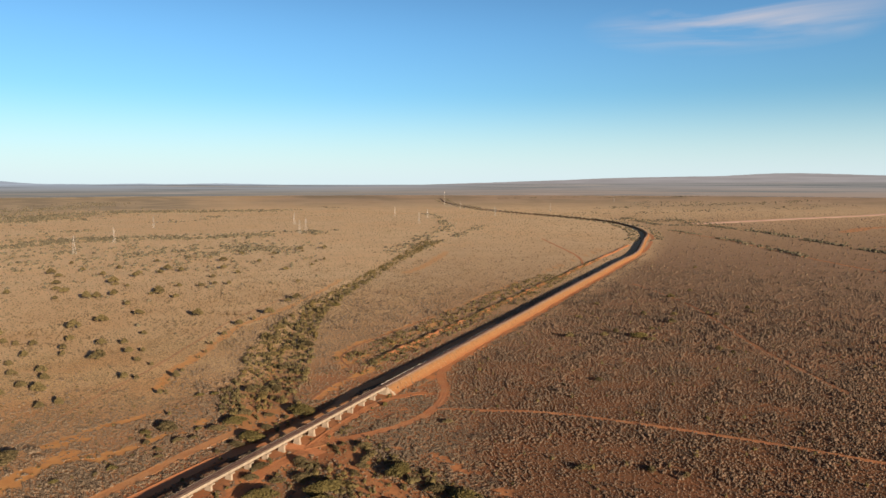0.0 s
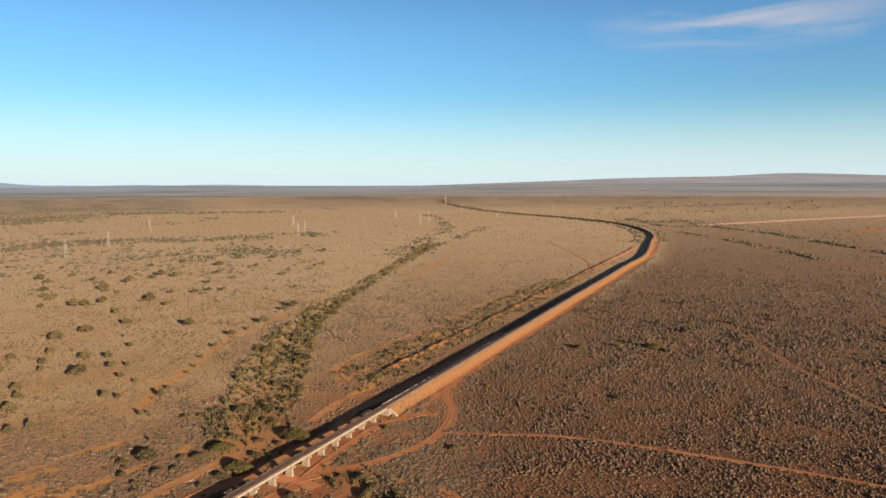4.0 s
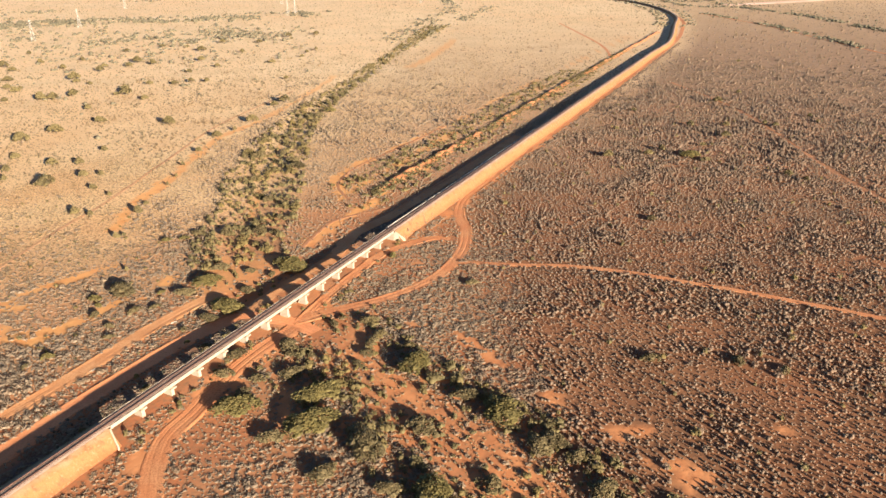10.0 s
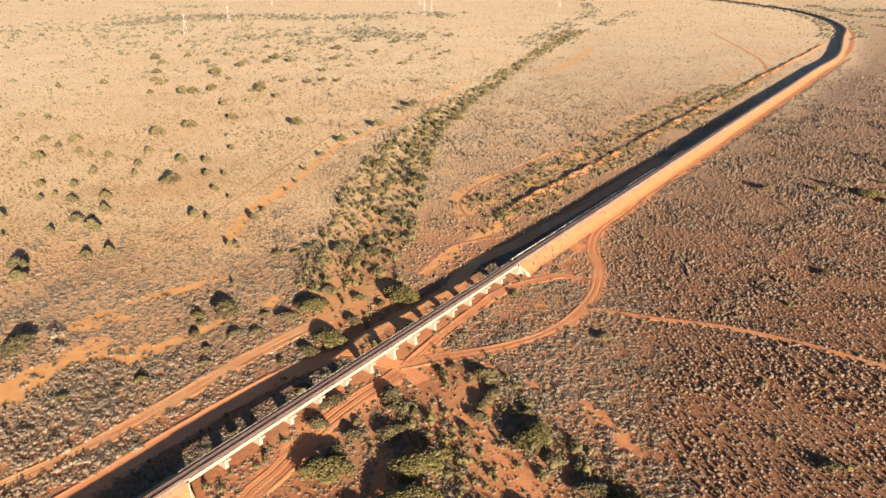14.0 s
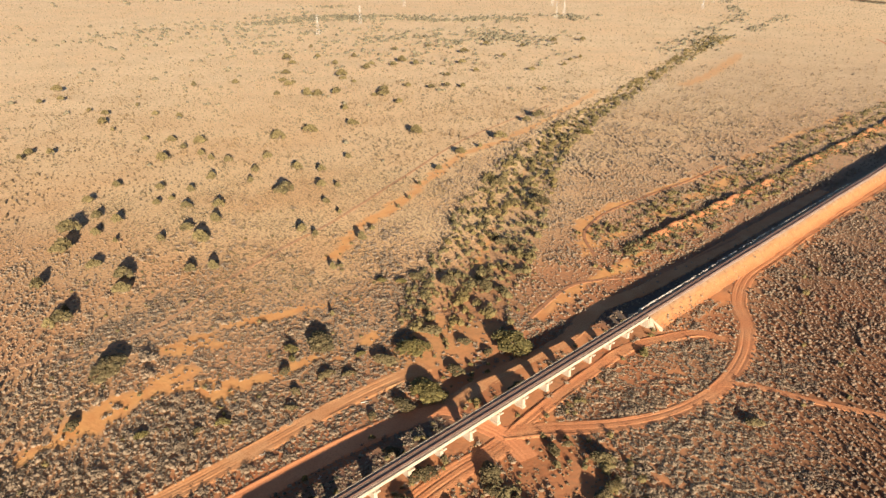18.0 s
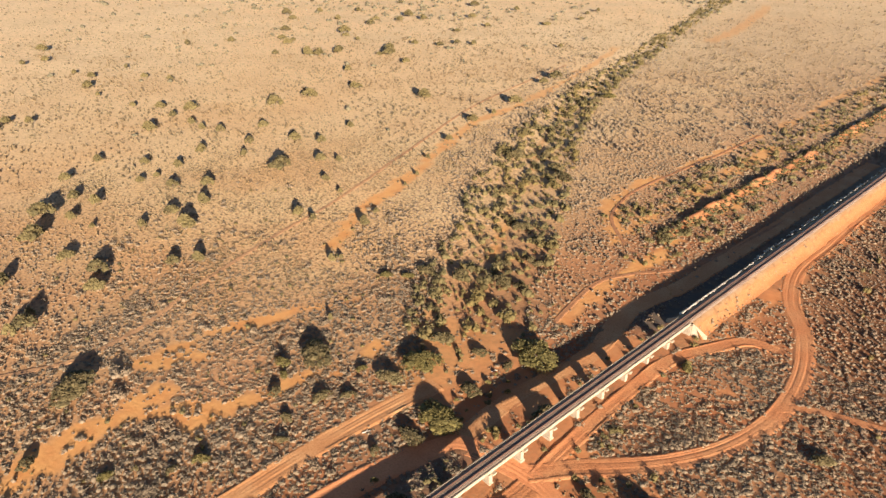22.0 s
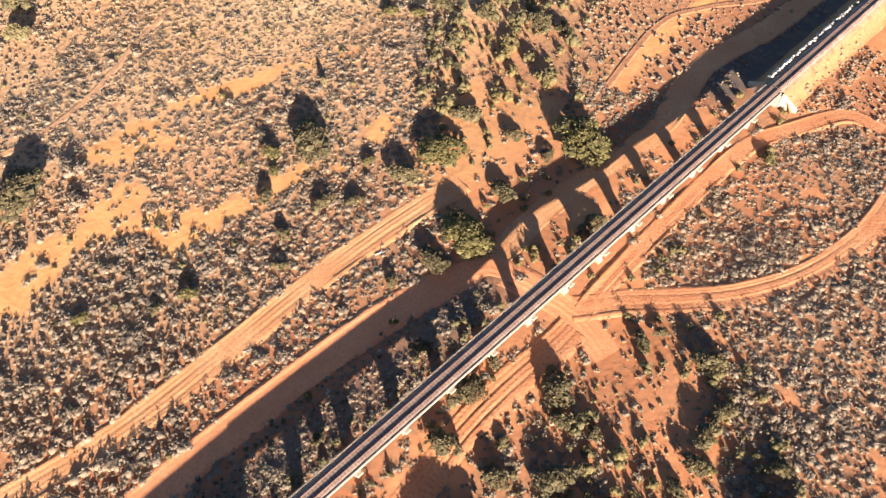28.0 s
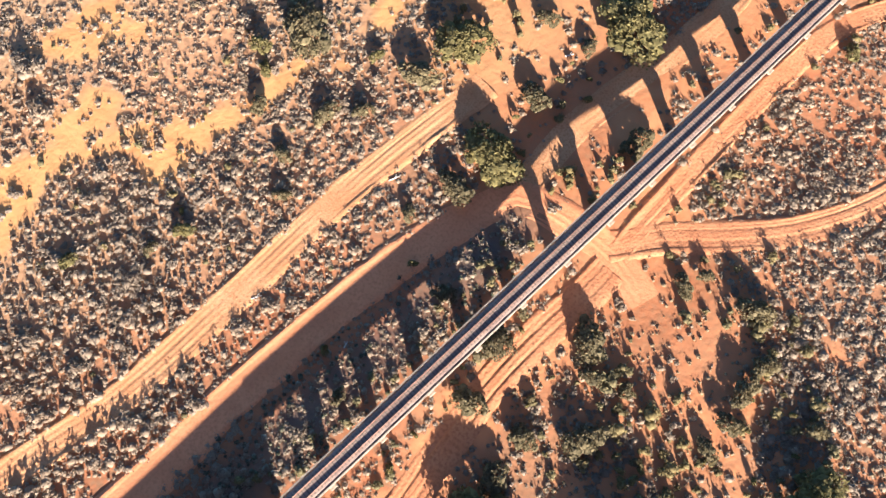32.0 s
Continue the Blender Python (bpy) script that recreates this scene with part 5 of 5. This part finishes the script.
# ---------------------------------------------------------------- trees
def tree_model(seed, spread_r, tall, leaf=M_LEAF, leaves=760, clumps=34):
    """A low spreading tree: forked trunk, limbs, and a broken crown of leaf clumps."""
    rng = np.random.RandomState(seed)
    tree = new("acacia_tree")
    bm = bmesh.new()
    fork = Vector((0.1, 0.05, tall * 0.28))
    beam(bm, (0, 0, -0.3), fork, 0.16, 0.12)
    tips = []
    for k in range(5):
        a = k * 1.256 + rng.rand()
        d = spread_r * (0.35 + 0.4 * rng.rand())
        tip = Vector((math.cos(a) * d, math.sin(a) * d, tall * (0.5 + 0.25 * rng.rand())))
        beam(bm, fork, tip, 0.09, 0.03, 5)
        tips.append(tip)
    part("trunk", bm, M_BARK, tree, "short forked grey trunk")
    bm = bmesh.new()
    for k in range(clumps):
        a, q = rng.rand() * 6.28, math.sqrt(rng.rand())
        d = spread_r * 0.86 * q * (0.8 + 0.25 * math.sin(a * 2 + seed) + 0.1 * math.sin(a * 5))
        c = Vector((math.cos(a) * d, math.sin(a) * d, tall * (0.86 - 0.42 * q * q - 0.18 * rng.rand())))
        rr = spread_r * (0.14 + 0.12 * rng.rand()) * (34 / clumps) ** 0.33
        ico = bmesh.ops.create_icosphere(bm, subdivisions=1, radius=rr)["verts"]
        for v in ico:
            v.co *= 1 + 0.6 * (rng.rand() - 0.5)
            v.co.z *= 0.75
            v.co += c
    for k in range(leaves):
        a, q = rng.rand() * 6.28, math.sqrt(rng.rand())
        d = spread_r * 0.98 * q * (0.8 + 0.25 * math.sin(a * 2 + seed) + 0.1 * math.sin(a * 5))
        c = Vector((math.cos(a) * d, math.sin(a) * d, tall * (1.0 - 0.5 * q * q - 0.25 * rng.rand())))
        s = spread_r * (0.04 + 0.045 * rng.rand()) * math.sqrt(760 / leaves)
        m = Matrix.Translation(c) @ Euler((rng.rand() * 6.28, rng.rand() * 6.28, 0)).to_matrix().to_4x4()
        bm.faces.new([bm.verts.new(m @ Vector(p)) for p in ((-s, -0.5 * s, 0), (0.2 * s, -0.8 * s, 0), (s, 0.1 * s, 0), (0, 0.8 * s, 0))])
    part("crown", bm, leaf, tree, {"acacia_leaf": "broken olive crown of small leaf clumps", "dull_mulga_leaf": "dull grey-green crown with gaps"}.get(leaf.name, "dense yellow-green crown of small leaves"))
    return tree


models = [tree_model(70 + k, 3.0, 3.0 + 0.35 * (k % 3)) for k in range(6)]
models += [tree_model(80 + k, 2.8, 3.2, M_YELLOW) for k in range(2)]
models += [tree_model(90 + k, 3.0, 3.1 + 0.3 * k, M_MULGA, 300, 24) for k in range(3)]
models += [tree_model(95 + k, 3.0, 3.2 + 0.3 * k, (M_LEAF, M_YELLOW)[k], 1700, 70) for k in range(2)]
FAR_KINDS = (8, 9, 10)
used = set()


def plant(places, label, group, lift=1.0, kinds=(0, 1, 2, 3, 4, 5)):
    rng = np.random.RandomState(len(places))
    for px, py, pr in places:
        k = kinds[int(rng.randint(len(kinds)))]
        pr = min(pr, 6.5)
        if pr > 4.0 and kinds is not FAR_KINDS:
            k = 11 + k % 2
        f = pr / 3.0
        m = pose(px, py, hz(px, py), 0, 0, rng.rand() * 360) @ Matrix.Diagonal((f, f * (0.85 + 0.3 * rng.rand()), lift * (0.35 + 0.8 * f), 1))
        if k in used:
            ob = copy_thing(models[k], m)
        else:
            ob = models[k]
            ob.matrix_basis = m
            used.add(k)
        tagged(ob, label, "tree", group)


def on_creek(k):
    """A place in the creek's belt, more often on its east side."""
    rng = np.random.RandomState(500 + k)
    y = 352 + 300 * rng.rand() ** 1.2
    i = int(np.argmin(np.abs(CREEK[:, 1] - y)))
    return float(CREEK[i, 0] + 16 - 26 * rng.rand() ** 1.3), y


# copies are laid with a plain scale, so the models keep scale one until planted
CREEK_TREES = [(-83, 286, 5.0), (-87, 278, 3.0), (-96, 305, 4.3), (-101, 296, 3.7), (-80, 300, 2.9), (-57, 261, 3.6), (-55, 256, 2.8), (-53, 246, 3.1), (-62, 243, 2.6), (-72, 245, 2.9), (-71, 255, 3.6), (-68, 319, 6.0), (-74, 313, 1.8), (-33, 276, 3.5), (-32, 257, 2.2), (-31, 263, 3.0), (-29, 268, 2.2), (-19, 261, 1.9), (-45, 276, 2.5), (-42, 279, 1.5), (-60, 298, 2.9), (-49, 256, 1.4), (-34, 252, 2.4), (-63, 249, 1.4), (-44, 246, 1.4), (-82, 260, 2.0), (-69, 262, 1.9), (-83, 316, 2.2), (-95, 318, 3.6), (-103, 332, 2.8)]
WEST_TREES = [(-128, 254, 2.0), (-115, 266, 1.8), (-124, 297, 4.6), (-131, 291, 2.8), (-118, 273, 1.5), (-144, 242, 2.2), (-93, 271, 1.7), (-92, 238, 1.4), (-114, 283, 2.1), (-132, 249, 1.2), (-119, 347, 3.6), (-126, 345, 2.8), (-115, 353, 3.2), (-174, 261, 5.2), (-29, 329, 2.5), (-64, 235, 2.8), (-128, 287, 2.4), (-110, 297, 2.4), (-108, 286, 1.6), (-163, 238, 2.2), (-126, 280, 1.9)]
PADDOCK_TREES = [(-235, 314, 3.9), (-217, 311, 5.1), (-227, 358, 4.2), (-261, 401, 3.3), (-246, 380, 3.8), (-302, 393, 3.0), (-278, 398, 2.8), (-296, 369, 3.4), (-276, 355, 3.9), (-263, 354, 3.8), (-258, 320, 4.7), (-273, 337, 4.5), (-260, 339, 2.9), (-222, 371, 2.9), (-198, 325, 2.8), (-191, 330, 2.4), (-213, 350, 4.0), (-180, 376, 3.8), (-172, 374, 2.2), (-151, 377, 2.5), (-152, 389, 1.8), (-209, 302, 4.3), (-215, 416, 5.0), (-232, 455, 4.1), (-251, 442, 4.1)]
PADDOCK_TREES_FAR = [(-260, 467, 3.8), (-278, 505, 4.9), (-203, 432, 3.2), (-195, 435, 2.1), (-188, 411, 2.5), (-313, 439, 4.9), (-338, 475, 3.6), (-318, 478, 5.0), (-320, 465, 3.5), (-300, 457, 3.3), (-264, 421, 2.9), (-233, 387, 2.5), (-216, 485, 2.5), (-202, 555, 4.2), (-158, 484, 2.3), (-157, 519, 2.5), (-254, 560, 3.0), (-282, 602, 4.2), (-320, 654, 4.5), (-337, 637, 5.0), (-254, 641, 4.0), (-377, 670, 5.0), (-278, 662, 5.0), (-229, 344, 2.3), (-417, 496, 5.0)]
PADDOCK_TREES_MORE = [(-356, 472, 2.8), (-276, 451, 2.5), (-288, 451, 2.0), (-217, 456, 2.4), (-242, 425, 1.8), (-263, 379, 2.6), (-261, 387, 1.9), (-246, 336, 1.6), (-240, 293, 3.9), (-175, 401, 1.4), (-153, 419, 1.2), (-153, 432, 1.3), (-157, 454, 1.1), (-210, 277, 3.0), (-215, 283, 2.0), (-211, 273, 2.2), (-148, 347, 1.4), (-146, 350, 1.1), (-130, 315, 1.1), (-437, 550, 2.1), (-402, 531, 3.2), (-382, 533, 2.6), (-436, 517, 3.2), (-457, 522, 2.6), (-395, 483, 2.3), (-509, 543, 3.5), (-516, 529, 3.4), (-545, 571, 5.0)]
PADDOCK_TREES_BEYOND = [(-397, 420, 3.6), (-392, 410, 3.0), (-385, 425, 2.1), (-247, 814, 3.6), (-250, 923, 4.1), (-342, 841, 5.0), (-355, 781, 5.0), (-466, 804, 5.0), (-358, 734, 5.0), (-427, 660, 4.0), (-453, 635, 3.1), (-159, 741, 2.7), (-228, 1084, 4.7), (-166, 948, 4.0), (-151, 538, 1.4)]
PLAIN_BUSHES = [(-390, 927), (-364, 810), (-401, 798), (-409, 856), (-340, 815), (-349, 720), (-331, 709), (-329, 640), (-321, 658), (-289, 685), (-285, 659), (-277, 710), (-253, 563), (-207, 561), (-269, 530), (-146, 564), (-264, 777), (-278, 858), (-255, 712), (-245, 726), (-230, 726), (-321, 830), (-173, 925), (-172, 888), (-196, 843), (-364, 971), (-333, 971), (-304, 938), (-302, 1017), (-253, 1017), (-220, 1063), (-195, 1117), (-444, 834), (-495, 903), (-444, 781), (-414, 723), (-381, 684), (-394, 687), (-364, 632), (-158, 521), (-142, 618), (-138, 635)]
EAST_BUSHES = [(248, 678), (116, 482), (156, 502), (221, 562), (226, 556), (265, 586), (262, 568), (191, 556), (166, 556), (127, 492), (320, 860), (179, 525), (138, 604), (111, 545), (90, 476), (182, 441), (187, 431), (216, 640)]
SOUTH_TREES = [(-17, 250, 4.5), (-43, 235, 5.0), (-28, 214, 5.0), (-43, 222, 5.4), (-64, 229, 4.8), (7, 227, 4.6), (15, 214, 3.6), (19, 216, 3.6), (24, 210, 3.5), (-14, 222, 4.0), (28, 199, 4.0), (-11, 197, 4.5), (-2, 235, 3.6), (29, 192, 3.5), (3, 201, 2.8), (12, 193, 2.8), (-52, 217, 3.1), (140, 478, 4.6), (146, 469, 4.0), (2, 305, 2.1), (87, 372, 2.7), (80, 253, 2.8), (92, 248, 2.3), (54, 254, 2.7), (-37, 204, 3.4), (-21, 199, 3.0)]
plant([(*on_creek(k), 2.2 + 2.2 * ((k * 29) % 11) / 10) for k in range(22)], "broad olive acacia crowding the dry creek bed", "trees by the creek", 0.7)
plant([(a, b, 0.95 * c) for a, b, c in CREEK_TREES], "low spreading olive acacia beside the dry creek", "trees by the creek", 0.64)
plant(WEST_TREES, "small yellowish acacia among grey bushes", "trees west of the line", 0.68, (0, 6, 3, 2, 7))
plant([(a, b, 0.78 * c) for a, b, c in PADDOCK_TREES], "rounded acacia standing alone on the open plain", "trees on the western plain", 0.98, FAR_KINDS)
plant([(a, b, 0.8 * c) for a, b, c in PADDOCK_TREES_FAR], "dark acacia far out on the open plain", "trees on the western plain", 1.05, FAR_KINDS)
plant([(a, b, 0.82 * c) for a, b, c in PADDOCK_TREES_MORE + PADDOCK_TREES_BEYOND], "low wide acacia on the pale plain", "trees on the western plain", 1.05, FAR_KINDS)
plant([(a, b, 2.6 + 1.8 * ((k * 37) % 10) / 10) for k, (a, b) in enumerate(PLAIN_BUSHES)], "bushy acacia clump far out on the pale plain", "trees on the western plain", 0.85, FAR_KINDS)
plant([(a, b, 1.7 + 1.3 * ((k * 37) % 10) / 10) for k, (a, b) in enumerate(EAST_BUSHES)], "dark bushy acacia on the eastern plain", "trees on the eastern plain", 0.8, FAR_KINDS)
plant(SOUTH_TREES, "dusty olive acacia casting a long shadow on red sand", "trees south of the bridge", 0.66)

ROUND_BUSHES = [(-49, 256), (-23, 262), (-19, 261), (-29, 257), (-43, 245), (-34, 250), (-26, 250), (-62, 294), (-72, 307), (-71, 303), (-76, 309), (-82, 295), (-89, 263), (-78, 237), (-80, 231), (-63, 248), (-92, 238), (-71, 254), (-68, 259), (-77, 305), (-80, 301), (-130, 257), (-88, 278), (-21, 256), (-30, 262), (-52, 246), (-73, 245), (-97, 244), (-32, 274)]
plant([(a, b, 0.8 + 0.5 * ((k * 7) % 5) / 4) for k, (a, b) in enumerate(ROUND_BUSHES)], "small round yellow-green bush near the bridge", "bushes by the bridge", 0.95, (6, 7))

# woods too far off to part: bands of dark bush, each a run of places, its half width and how many
def wood_band(pts, half, count, sizes, seed, label, name="distant_woodland", mat=None):
    rng = np.random.RandomState(seed)
    run = smooth_curve(pts, 10)
    q = rng.rand(count) * (len(run) - 1.01)
    i = q.astype(int)
    p = run[i] + (run[i + 1] - run[i]) * (q - i)[:, None]
    x, y = p[:, 0] + half * rng.randn(count), p[:, 1] + half * rng.randn(count)
    keep = (lattice(x, y, 45, seed) > 0.35) & (way_dist(x, y, RAIL_NORTH[::3]) > 12)
    x, y = x[keep], y[keep]
    r = sizes[0] + (sizes[1] - sizes[0]) * rng.rand(len(x)) ** 1.5
    thicket(name, x, y, r, r * 0.95, seed + 1, mat or M_WOOD, label, 2)


wood_band([(-1258, 1789), (-1220, 2045), (-1180, 2247), (-1066, 2378), (-934, 2403), (-713, 2473), (-597, 2509)], 45, 900, (3, 6), 81, "band of dark woodland low on the western horizon")
wood_band([(-1403, 1583), (-1322, 2021), (-1412, 2248)], 150, 900, (3, 6), 181, "dark woodland filling the far western plain")
wood_band([(-871, 1386), (-828, 1446), (-751, 1543)], 14, 110, (2.5, 4.5), 82, "clumps of bush on the western plain")
wood_band([(-717, 1081), (-696, 1237), (-620, 1274), (-538, 1313), (-460, 1334), (-368, 1402), (-252, 1502)], 30, 800, (2, 4.5), 83, "straggling band of bushes on the western plain")
wood_band([(-436, 1024), (-374, 1085), (-314, 1071), (-318, 1214)], 44, 360, (2, 4.2), 84, "loose clumps of bushes on the western plain")
wood_band([(-604, 797), (-473, 883), (-378, 949), (-300, 994)], 70, 240, (1.6, 3.6), 85, "scattered bushes on the western plain")
wood_band([(-470, 560), (-330, 800), (-250, 1050)], 85, 260, (1.4, 3.0), 95, "dark bushes dotted over the pale plain")
wood_band([(-900, 900), (-700, 1000), (-500, 1150)], 90, 420, (2, 4.2), 96, "dark bushes dotted over the far pale plain")
wood_band([(-73, 887), (-23, 1194), (12, 1307), (99, 1685)], 9, 260, (1.4, 3.2), 86, "dark bushes following the creek northward")
wood_band([(-86, 1044), (-33, 1352), (12, 1620), (-18, 2025), (-73, 2317)], 11, 300, (1.8, 4), 87, "dark bushes following the creek's far bend")
wood_band([(543, 2019), (543, 1715), (643, 1677), (671, 1547), (688, 1411), (683, 1276), (679, 1095), (673, 847)], 6, 700, (2.0, 4.0), 88, "dark line of scrub along a distant fence")
wood_band([(511, 1520), (523, 1412), (538, 1278), (537, 1126), (535, 1026), (533, 955), (543, 882), (545, 734)], 6, 500, (1.6, 3.4), 89, "dark line of scrub along a distant track")
wood_band([(595, 2010), (694, 1591), (748, 1327), (798, 1070)], 70, 420, (1.2, 3.0), 90, "loose scrub on the eastern plain")
wood_band([(476, 2263), (754, 2411), (1100, 2515), (1586, 2701)], 60, 260, (2, 4), 91, "bands of bush beyond the curve of the line")
wood_band([(643, 2666), (1045, 2788), (1588, 2988)], 40, 260, (2.5, 5), 92, "bands of bush beyond the curve of the line")
for pts, half, count, seed in (([(765, 3355), (948, 3416), (1107, 3385), (1319, 3428)], 14, 150, 201), ([(1354, 3374), (1521, 3372), (1638, 3384)], 10, 70, 202), ([(796, 2782), (942, 3031), (986, 2867), (1144, 3034)], 40, 160, 203),
                               ([(500, 1973), (565, 1863), (661, 1916), (659, 1742)], 22, 170, 204), ([(266, 3358), (499, 3431), (739, 3496)], 12, 90, 205), ([(-515, 2779), (-407, 2673), (-310, 2603)], 9, 60, 206)):
    wood_band(pts, half, count, (2.0, 4.2), seed, "bands of bush beyond the curve of the line")
for pts, half, count, seed in (([(-1519, 2340), (-1465, 2445), (-1413, 2653), (-1410, 2871)], 60, 420, 207), ([(-1163, 1788), (-1134, 1889), (-1102, 1972)], 40, 200, 208), ([(-733, 1789), (-717, 1864), (-695, 2129)], 22, 60, 209), ([(-858, 1426), (-816, 1458), (-777, 1524)], 12, 60, 210), ([(-785, 1219), (-726, 1300), (-626, 1290), (-517, 1370)], 28, 200, 211)):
    wood_band(pts, half, count, (2.4, 5.0), seed, "dark clumps of woodland on the western plain")
wood_band([(144, 474), (154, 489)], 6, 14, (1.0, 2.4), 93, "cluster of bushes round a lone tree", "tree_side_bushes", M_SCRUB_OLIVE)
rng = np.random.RandomState(94)
run = RAIL_NORTH[RAIL_NORTH[:, 1] > 1250]
q = rng.rand(700) * (len(run) - 1.01)
i = q.astype(int)
p = run[i] + (run[i + 1] - run[i]) * (q - i)[:, None]
x, y = p[:, 0] + 14 + 22 * rng.rand(700) - 50 * (rng.rand(700) < 0.5), p[:, 1] + 20 * rng.rand(700) - 10
r = 1.6 + 1.8 * rng.rand(len(x))
thicket("lineside_scrub", x, y, r, r * 0.9, 99, M_WOOD, "dark scrub beside the distant line", 3)
n = 640
x, y = 40 + 420 * rng.rand(n), 200 + 630 * rng.rand(n)
keep = (x < 0.75 * y - 40) & clear_of_line(x, y) & ~on_way(x, y, 1.0) & (way_dist(x, y, RAIL_NORTH[::3]) > 20) & (way_dist(x, y, CREEK) > 30)
x, y = x[keep], y[keep]
r = 0.7 + 0.8 * rng.rand(len(x)) ** 1.5
thicket("plain_bushes", x, y, r, 0.3 + r * 1.5, 98, M_SCRUB, "scattered taller bushes on the eastern plain", 4)

# ---------------------------------------------------------------- power line
def pylon_model():
    tower = new("power_pylon")
    H, B, T = 30.0, 2.6, 0.55
    def at(z):
        return B + (T - B) * min(z / 24.0, 1.0)
    for sx in (-1, 1):
        for sy in (-1, 1):
            bm = bmesh.new()
            beam(bm, (sx * B, sy * B, -0.5), (sx * T, sy * T, 24), 0.14, 0.10, 4)
            beam(bm, (sx * T, sy * T, 24), (sx * 0.1, sy * 0.1, H), 0.14, 0.08, 4)
            part("leg", bm, M_STEEL, tower)
    levels = [1, 6, 10.5, 14.5, 18, 21, 24]
    for z0, z1 in zip(levels[:-1], levels[1:]):
        a, b = at(z0), at(z1)
        for (x0, y0), (x1, y1) in (((-1, -1), (1, -1)), ((1, -1), (1, 1)), ((1, 1), (-1, 1)), ((-1, 1), (-1, -1))):
            for p, q in (((x0, y0), (x1, y1)), ((x1, y1), (x0, y0))):
                bm = bmesh.new()
                beam(bm, (p[0] * a, p[1] * a, z0), (q[0] * b, q[1] * b, z1), 0.07, 0.07, 4)
                part("brace", bm, M_STEEL, tower)
    for z, w in ((20.5, 4.2), (24, 3.6), (27, 3.0)):
        for s in (-1, 1):
            bm = bmesh.new()
            beam(bm, (0, 0.3, z), (s * w, 0, z + 0.2), 0.10, 0.07, 4)
            arm = part("cross_arm", bm, M_STEEL, tower)
            bm = bmesh.new()
            beam(bm, (0, -0.3, z + 1.0), (s * w, 0, z + 0.2), 0.08, 0.06, 4)
            part("tie", bm, M_STEEL, arm)
    return tagged(tower, "pale steel lattice power pylon on the open plain", "pylon", "pylons across the plain")


PYLONS = [(772, 3086, 70), (-556, 1023, 40), (-577, 1193, 40), (-668, 1572, 40), (-375, 1719, 60), (-301, 1426, 60), (-300, 1489, 60), (-150, 2133, 60), (-62, 1770, 60), (-45, 1978, 60), (163, 2140, 70), (66, 2591, 70), (387, 2460, 70)]
pylon = pylon_model()
for k, (px, py, a) in enumerate(PYLONS):
    m = pose(px, py, hz(px, py), 0, 0, a)
    if k:
        copy_thing(pylon, m)
    else:
        pylon.matrix_basis = m

def mast_model():
    mast = new("radio_mast")
    mast.matrix_world = pose(6, 2921, hz(6, 2921), 0, 0, 20)
    for k in range(3):
        bm = bmesh.new()
        a = k * 2.094
        beam(bm, (1.2 * math.cos(a), 1.2 * math.sin(a), -0.5), (0.5 * math.cos(a), 0.5 * math.sin(a), 56), 0.30, 0.22, 5)
        part("leg", bm, M_STEEL, mast)
    for z in range(3, 56, 6):
        q = 1.2 - 0.7 * z / 56
        for k in range(3):
            bm = bmesh.new()
            a, b = k * 2.094, (k + 1) * 2.094
            beam(bm, (q * math.cos(a), q * math.sin(a), z), (q * math.cos(b), q * math.sin(b), z + 3), 0.12, 0.12, 4)
            part("brace", bm, M_STEEL, mast)
    return tagged(mast, "tall thin steel mast far along the line", "mast")


mast_model()

# ---------------------------------------------------------------- stones and litter
rng = np.random.RandomState(91)
s = 83 + 200 * rng.rand(420) ** 1.7
e = np.where(s < 135, 2.45 + 0.7 * rng.rand(420), 3.0 + 2.5 * rng.rand(420) ** 2)
px = ORIGIN[0] + AXIS[0] * s + WEST[0] * e
py = ORIGIN[1] + AXIS[1] * s + WEST[1] * e
bm = bmesh.new()
for k in range(420):
    q = 0.16 + 0.3 * rng.rand()
    zz = 4.33 - (e[k] - 2.5) * 0.8
    for v in bmesh.ops.create_icosphere(bm, subdivisions=1, radius=q)["verts"]:
        v.co = v.co * (1 + 0.5 * (rng.rand() - 0.5)) + Vector((px[k], py[k], zz))
me = bpy.data.meshes.new("riprap")
bm.to_mesh(me)
bm.free()
me.materials.append(M_STONE)
tagged(new("riprap", me), "pale broken stones tipped along the bank shoulder", "stones", kind="stuff")

for px, py, a, ln in ((-97.9, 276.1, 40, 2.0), (-77.0, 310.5, 30, 1.6), (-111.5, 248.0, 35, 1.8), (-124.8, 219.7, 30, 2.2), (-94.2, 246.2, 80, 1.2)):
    log = new("bleached_log")
    log.matrix_world = pose(px, py, hz(px, py) + 0.1, 0, 0, a)
    tagged(log, "sun-bleached fallen log lying on the ground", "log", "bleached logs")
    bm = bmesh.new()
    beam(bm, (-ln / 2, 0, 0), (ln / 2, 0.1, 0.05), 0.15, 0.09, 8)
    part("stem", bm, M_WHITE, log)
    bm = bmesh.new()
    beam(bm, (0, 0, 0), (ln * 0.3, 0.5, 0.25), 0.09, 0.05, 6)
    part("branch", bm, M_WHITE, log)
